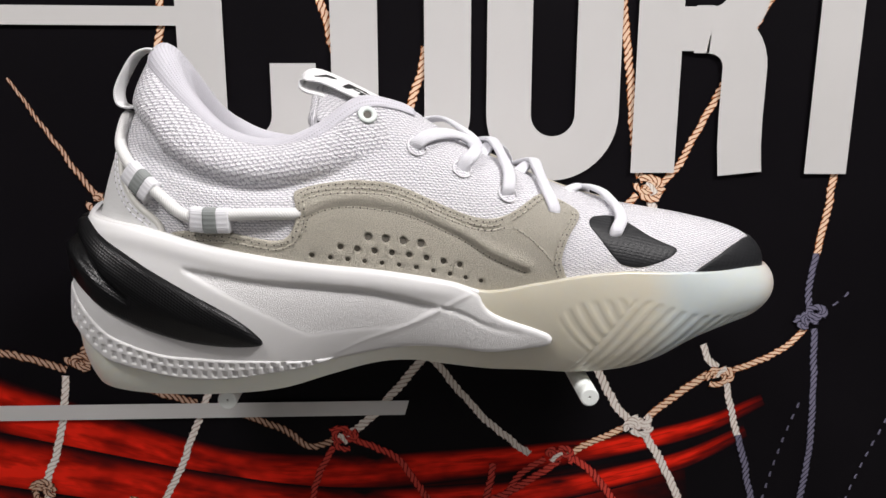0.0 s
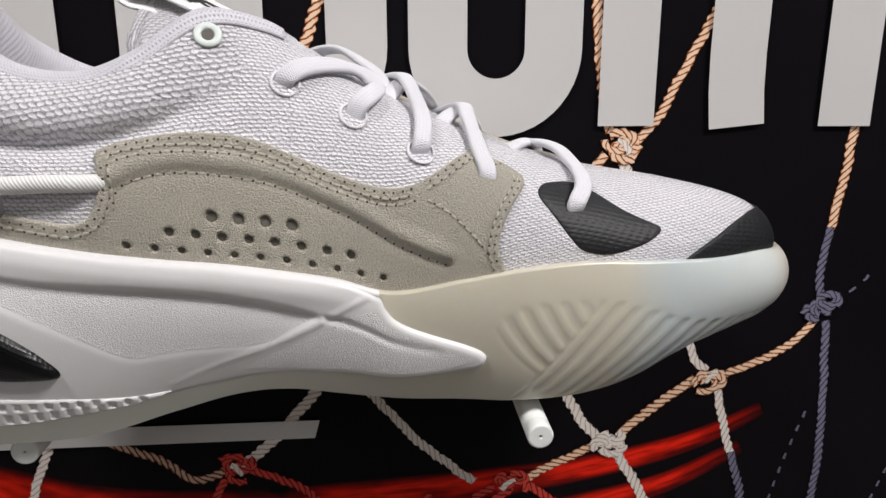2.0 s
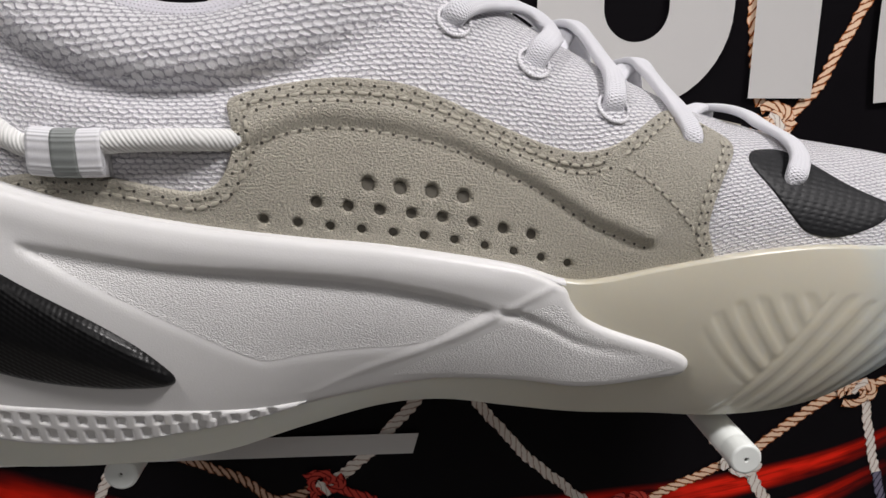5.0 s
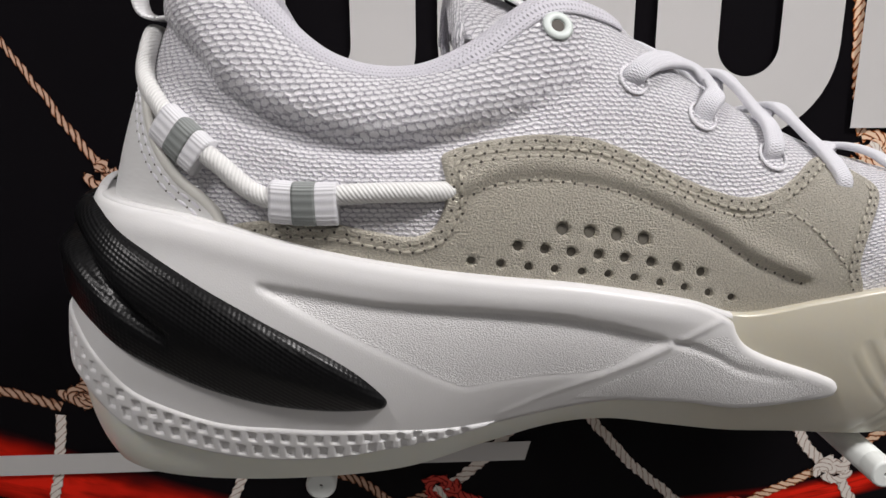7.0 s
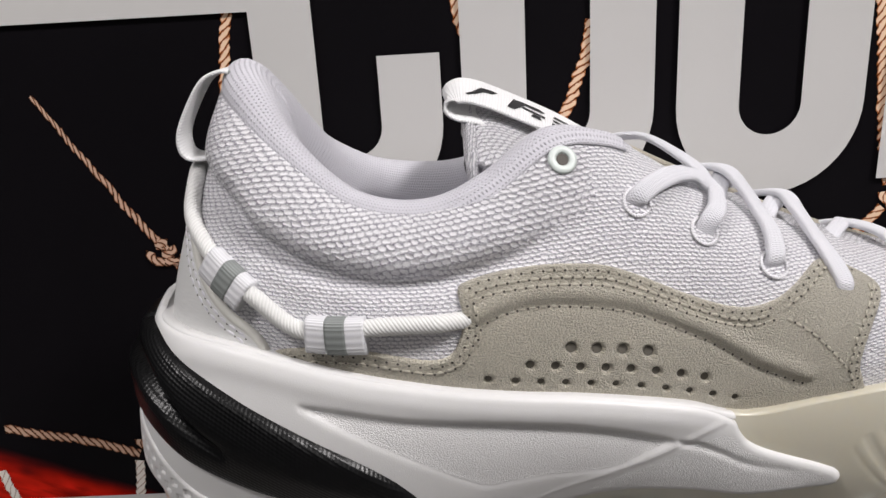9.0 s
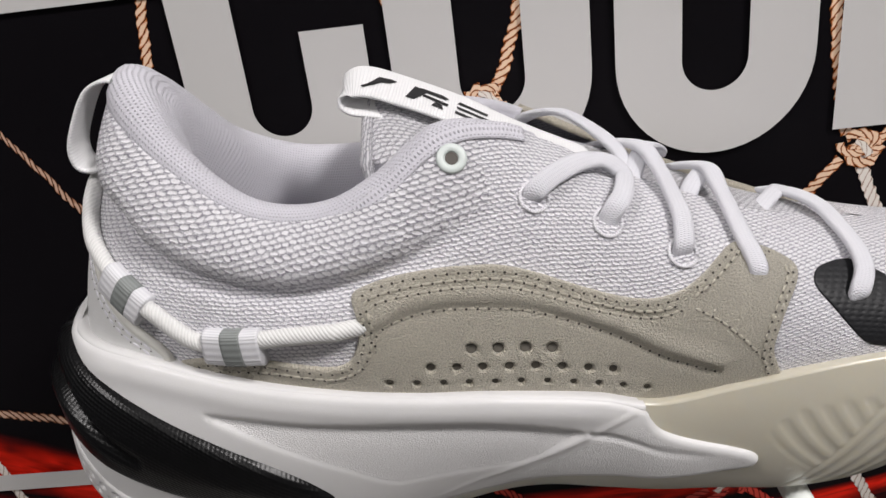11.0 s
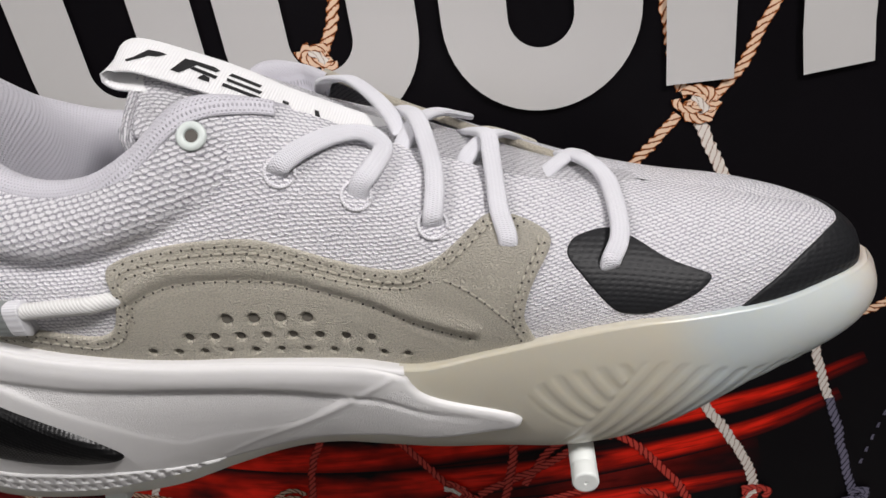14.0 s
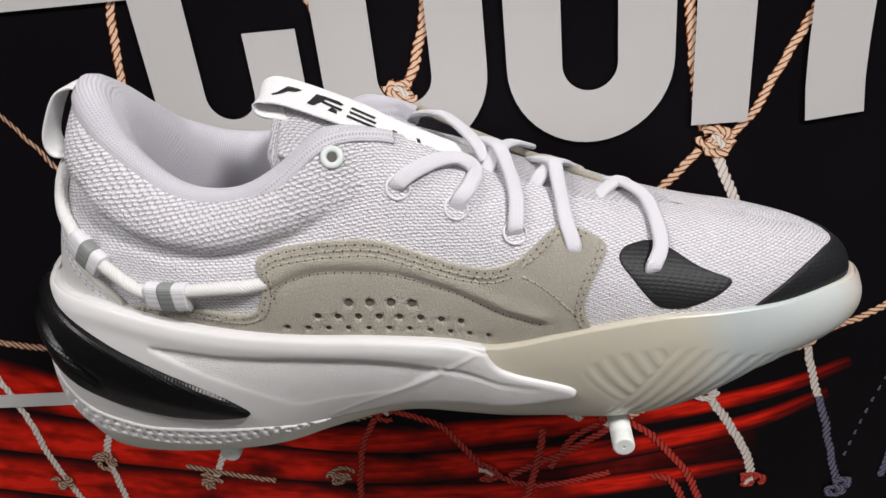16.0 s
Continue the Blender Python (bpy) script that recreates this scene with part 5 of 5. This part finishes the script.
CARRIER = [(6, -0.6), (40, -0.6), (80, -0.6), (120, -0.6), (160, -0.6), (186, -0.4), (194.5, 0.8), (196.6, 4.2), (199.5, 7.4), (208.5, 12.6), (217.5, 17.4), (221.4, 19.8), (222.8, 22.2), (220.6, 24.4), (212, 24.4), (198, 24), (182, 26.8), (167.5, 29.4), (151, 34.2),
           (141, 37), (131, 40.4), (114.5, 45.2), (99, 49.4), (80, 53), (60, 51.6), (50, 47.6), (36, 41.6), (20, 40.5), (6, 40.5)]
PANEL_ROOF = [(86, 10.4), (98, 9), (111, 8.8), (124, 8.2), (137, 7.6), (150.5, 7.8), (164.5, 8.6), (174, 9.6), (182, 11)]
VALLEY = [(180.5, 10.4), (186, 10.5), (192, 11), (199, 13), (205, 15), (210, 17.2)]


def carrier_lift(s, t, d):
    p = np.stack((s, t), -1)
    off = np.zeros(len(s))
    g = edge_distance(p, PANEL) * np.where(inside(p, PANEL), 1, -1)
    roof = np.interp(s, [a for a, _ in PANEL_ROOF], [b for _, b in PANEL_ROOF])
    deep = 0.22 + 1.6 * np.exp(-np.maximum(t - roof, 0) / 5.0) * np.clip((186 - s) / 14, 0.3, 1)
    off -= deep / (1 + np.exp(np.clip(-(g - 0.4) / 0.4, -40, 40)))
    near, share = along_line(p, VALLEY)
    off -= 0.85 * np.exp(-(near / 0.8) ** 2) * np.clip(1.2 - share, 0, 1)
    near, share = along_line(p, CREASE)
    off += 0.38 * np.exp(-(near / 0.6) ** 2) * np.clip(1.3 - share, 0, 1)
    off += 0.7 * np.exp(-((t - 4.0) / 3.2) ** 2) * np.clip((s - 20) / 40, 0, 1) * np.clip((196 - s) / 20, 0, 1)
    return off


foam = patch("midsole", SOLE, CARRIER, FOAM, shoe, 1.6, 0.8, 1.6, carrier_lift, np.vstack((PANEL, TIP_PANEL)), "white moulded foam midsole with recessed panel")
patch("midsole", SOLE, CARRIER, FOAM, shoe, 1.6, 2.6, 1.6, None, None, "white moulded foam midsole with recessed panel", mirror=True, edge=1.6)


def shrink(shape, by):
    d = np.roll(shape, -1, 0) - np.roll(shape, 1, 0)
    d /= np.maximum(np.linalg.norm(d, axis=1, keepdims=True), 1e-9)
    area = 0.5 * np.sum(shape[:, 0] * np.roll(shape[:, 1], -1) - np.roll(shape[:, 0], -1) * shape[:, 1])
    q = shape + np.stack((-d[:, 1], d[:, 0]), -1) * (by if area > 0 else -by)
    return q[(edge_distance(q, shape) > by * 0.95) & inside(q, shape)]


# the floor of a recess lies at the foam's lift there
def floor_off(shape):
    p, tri = fill(shape, 0.9)
    off = 1.6 + carrier_lift(p[:, 0], p[:, 1], np.full(len(p), 9.0)) + 0.07
    q = SOLE.at(p[:, 0], p[:, 1], off)
    t0 = np.array(tri[:50])
    facing = np.cross(q[t0[:, 1]] - q[t0[:, 0]], q[t0[:, 2]] - q[t0[:, 0]]).sum(0)
    part("grained_panel", place(q), [f[::-1] for f in tri] if facing[1] > 0 else tri, FOAM_GRAIN, foam, "fine pebble-grained white panel", uv=p)


floor_off(shrink(PANEL, 0.9))
floor_off(shrink(TIP_PANEL, 0.8))

# pitted white strip round the heel's lower edge
STRIP = [(6, 25.5), (20, 25.5), (33, 26.4), (41, 28.6), (50, 33.8), (60, 39.6), (76, 42.6), (93, 40.3), (112, 38.2), (130, 36.9), (140, 35.4), (133, 39.2), (114.5, 44.4), (100, 48.6), (79.5, 52.2), (58.5, 50.2), (51, 46.8), (44, 42), (34, 39.8), (20, 39), (6, 39)]
PITS = []
for i in range(35):
    s = 10 + 3.7 * i
    hi = float(np.interp(s, [0, 20, 33, 41, 50, 60, 76, 93, 112, 130, 140], [25.5, 25.5, 26.4, 28.6, 33.8, 39.6, 42.6, 40.3, 38.2, 36.9, 35.8]))
    lo = float(np.interp(s, [0, 20, 34, 44, 51, 58.5, 79.5, 100, 114.5, 133, 140], [39, 39, 39.8, 42, 46.8, 50.2, 52.2, 48.6, 44.4, 39.2, 36]))
    rows = 2 if lo - hi > 4.6 else 1 if lo - hi > 2.6 else 0
    for r in range(rows):
        PITS.append((s + 0.9 * r, hi + (lo - hi) * ((0.30, 0.68)[r] if rows == 2 else 0.5), 1.2 if r else 0.9))
PITS = np.array(PITS)


def strip_lift(s, t, d):
    off = np.zeros(len(s))
    for x, y, tall in PITS:
        g = np.maximum(np.abs(s - x) / 0.85, np.abs(t - y) / tall)
        off -= 1.0 / (1 + np.exp(np.clip((g - 0.95) * 11, -40, 40)))
    return off


pitted = patch("pitted_strip", SOLE, STRIP, FOAM, shoe, 2.2, 0.4, 0.8, strip_lift, None, "white strip with rows of small square pits")

# black heel clip in two swelling lobes
CLIP = [(6, 2), (20, 1.5), (32, 1), (40, 1.5), (47, 3.2), (57.3, 7), (72.5, 12.8), (85.5, 16.6), (98.3, 20.3), (107, 24.2), (112.8, 28.4), (114.5, 30.8), (113, 32.8), (106, 34.2), (98.3, 35.1), (85, 36), (72, 35.0), (58, 31.2), (47, 26.2), (38, 23.4), (28, 22.4), (15, 22), (6, 22)]
GROOVE = curve_through([(4, 8.4), (20, 8.4), (32, 9.0), (40, 10.4), (45, 12.2), (52, 16.2), (60, 21.4), (66.5, 24.6)], 1.0)[0]


def clip_lift(s, t, d):
    p = np.stack((s, t), -1)
    near, share = along_line(p, GROOVE)
    swell = 2.6 * np.clip(d / 9, 0, 1) ** 0.7
    return swell + 0.9 * np.exp(-((near - 4.2) / 2.2) ** 2) * np.clip(1.1 - share, 0, 1) - 4.4 * np.exp(-(near / (1.3 + 0.9 * (1 - share))) ** 2) * np.clip(1.5 - 1.2 * share, 0, 1)


patch("heel_clip", SOLE, CLIP, BLACK_CLIP, shoe, 2.6, 1.0, 1.8, clip_lift, None, "glossy black ridged plastic heel clip")
patch("heel_clip", SOLE, CLIP, BLACK_CLIP, shoe, 2.6, 2.4, 1.8, clip_lift, None, "glossy black ridged plastic heel clip", mirror=True, edge=1.6)
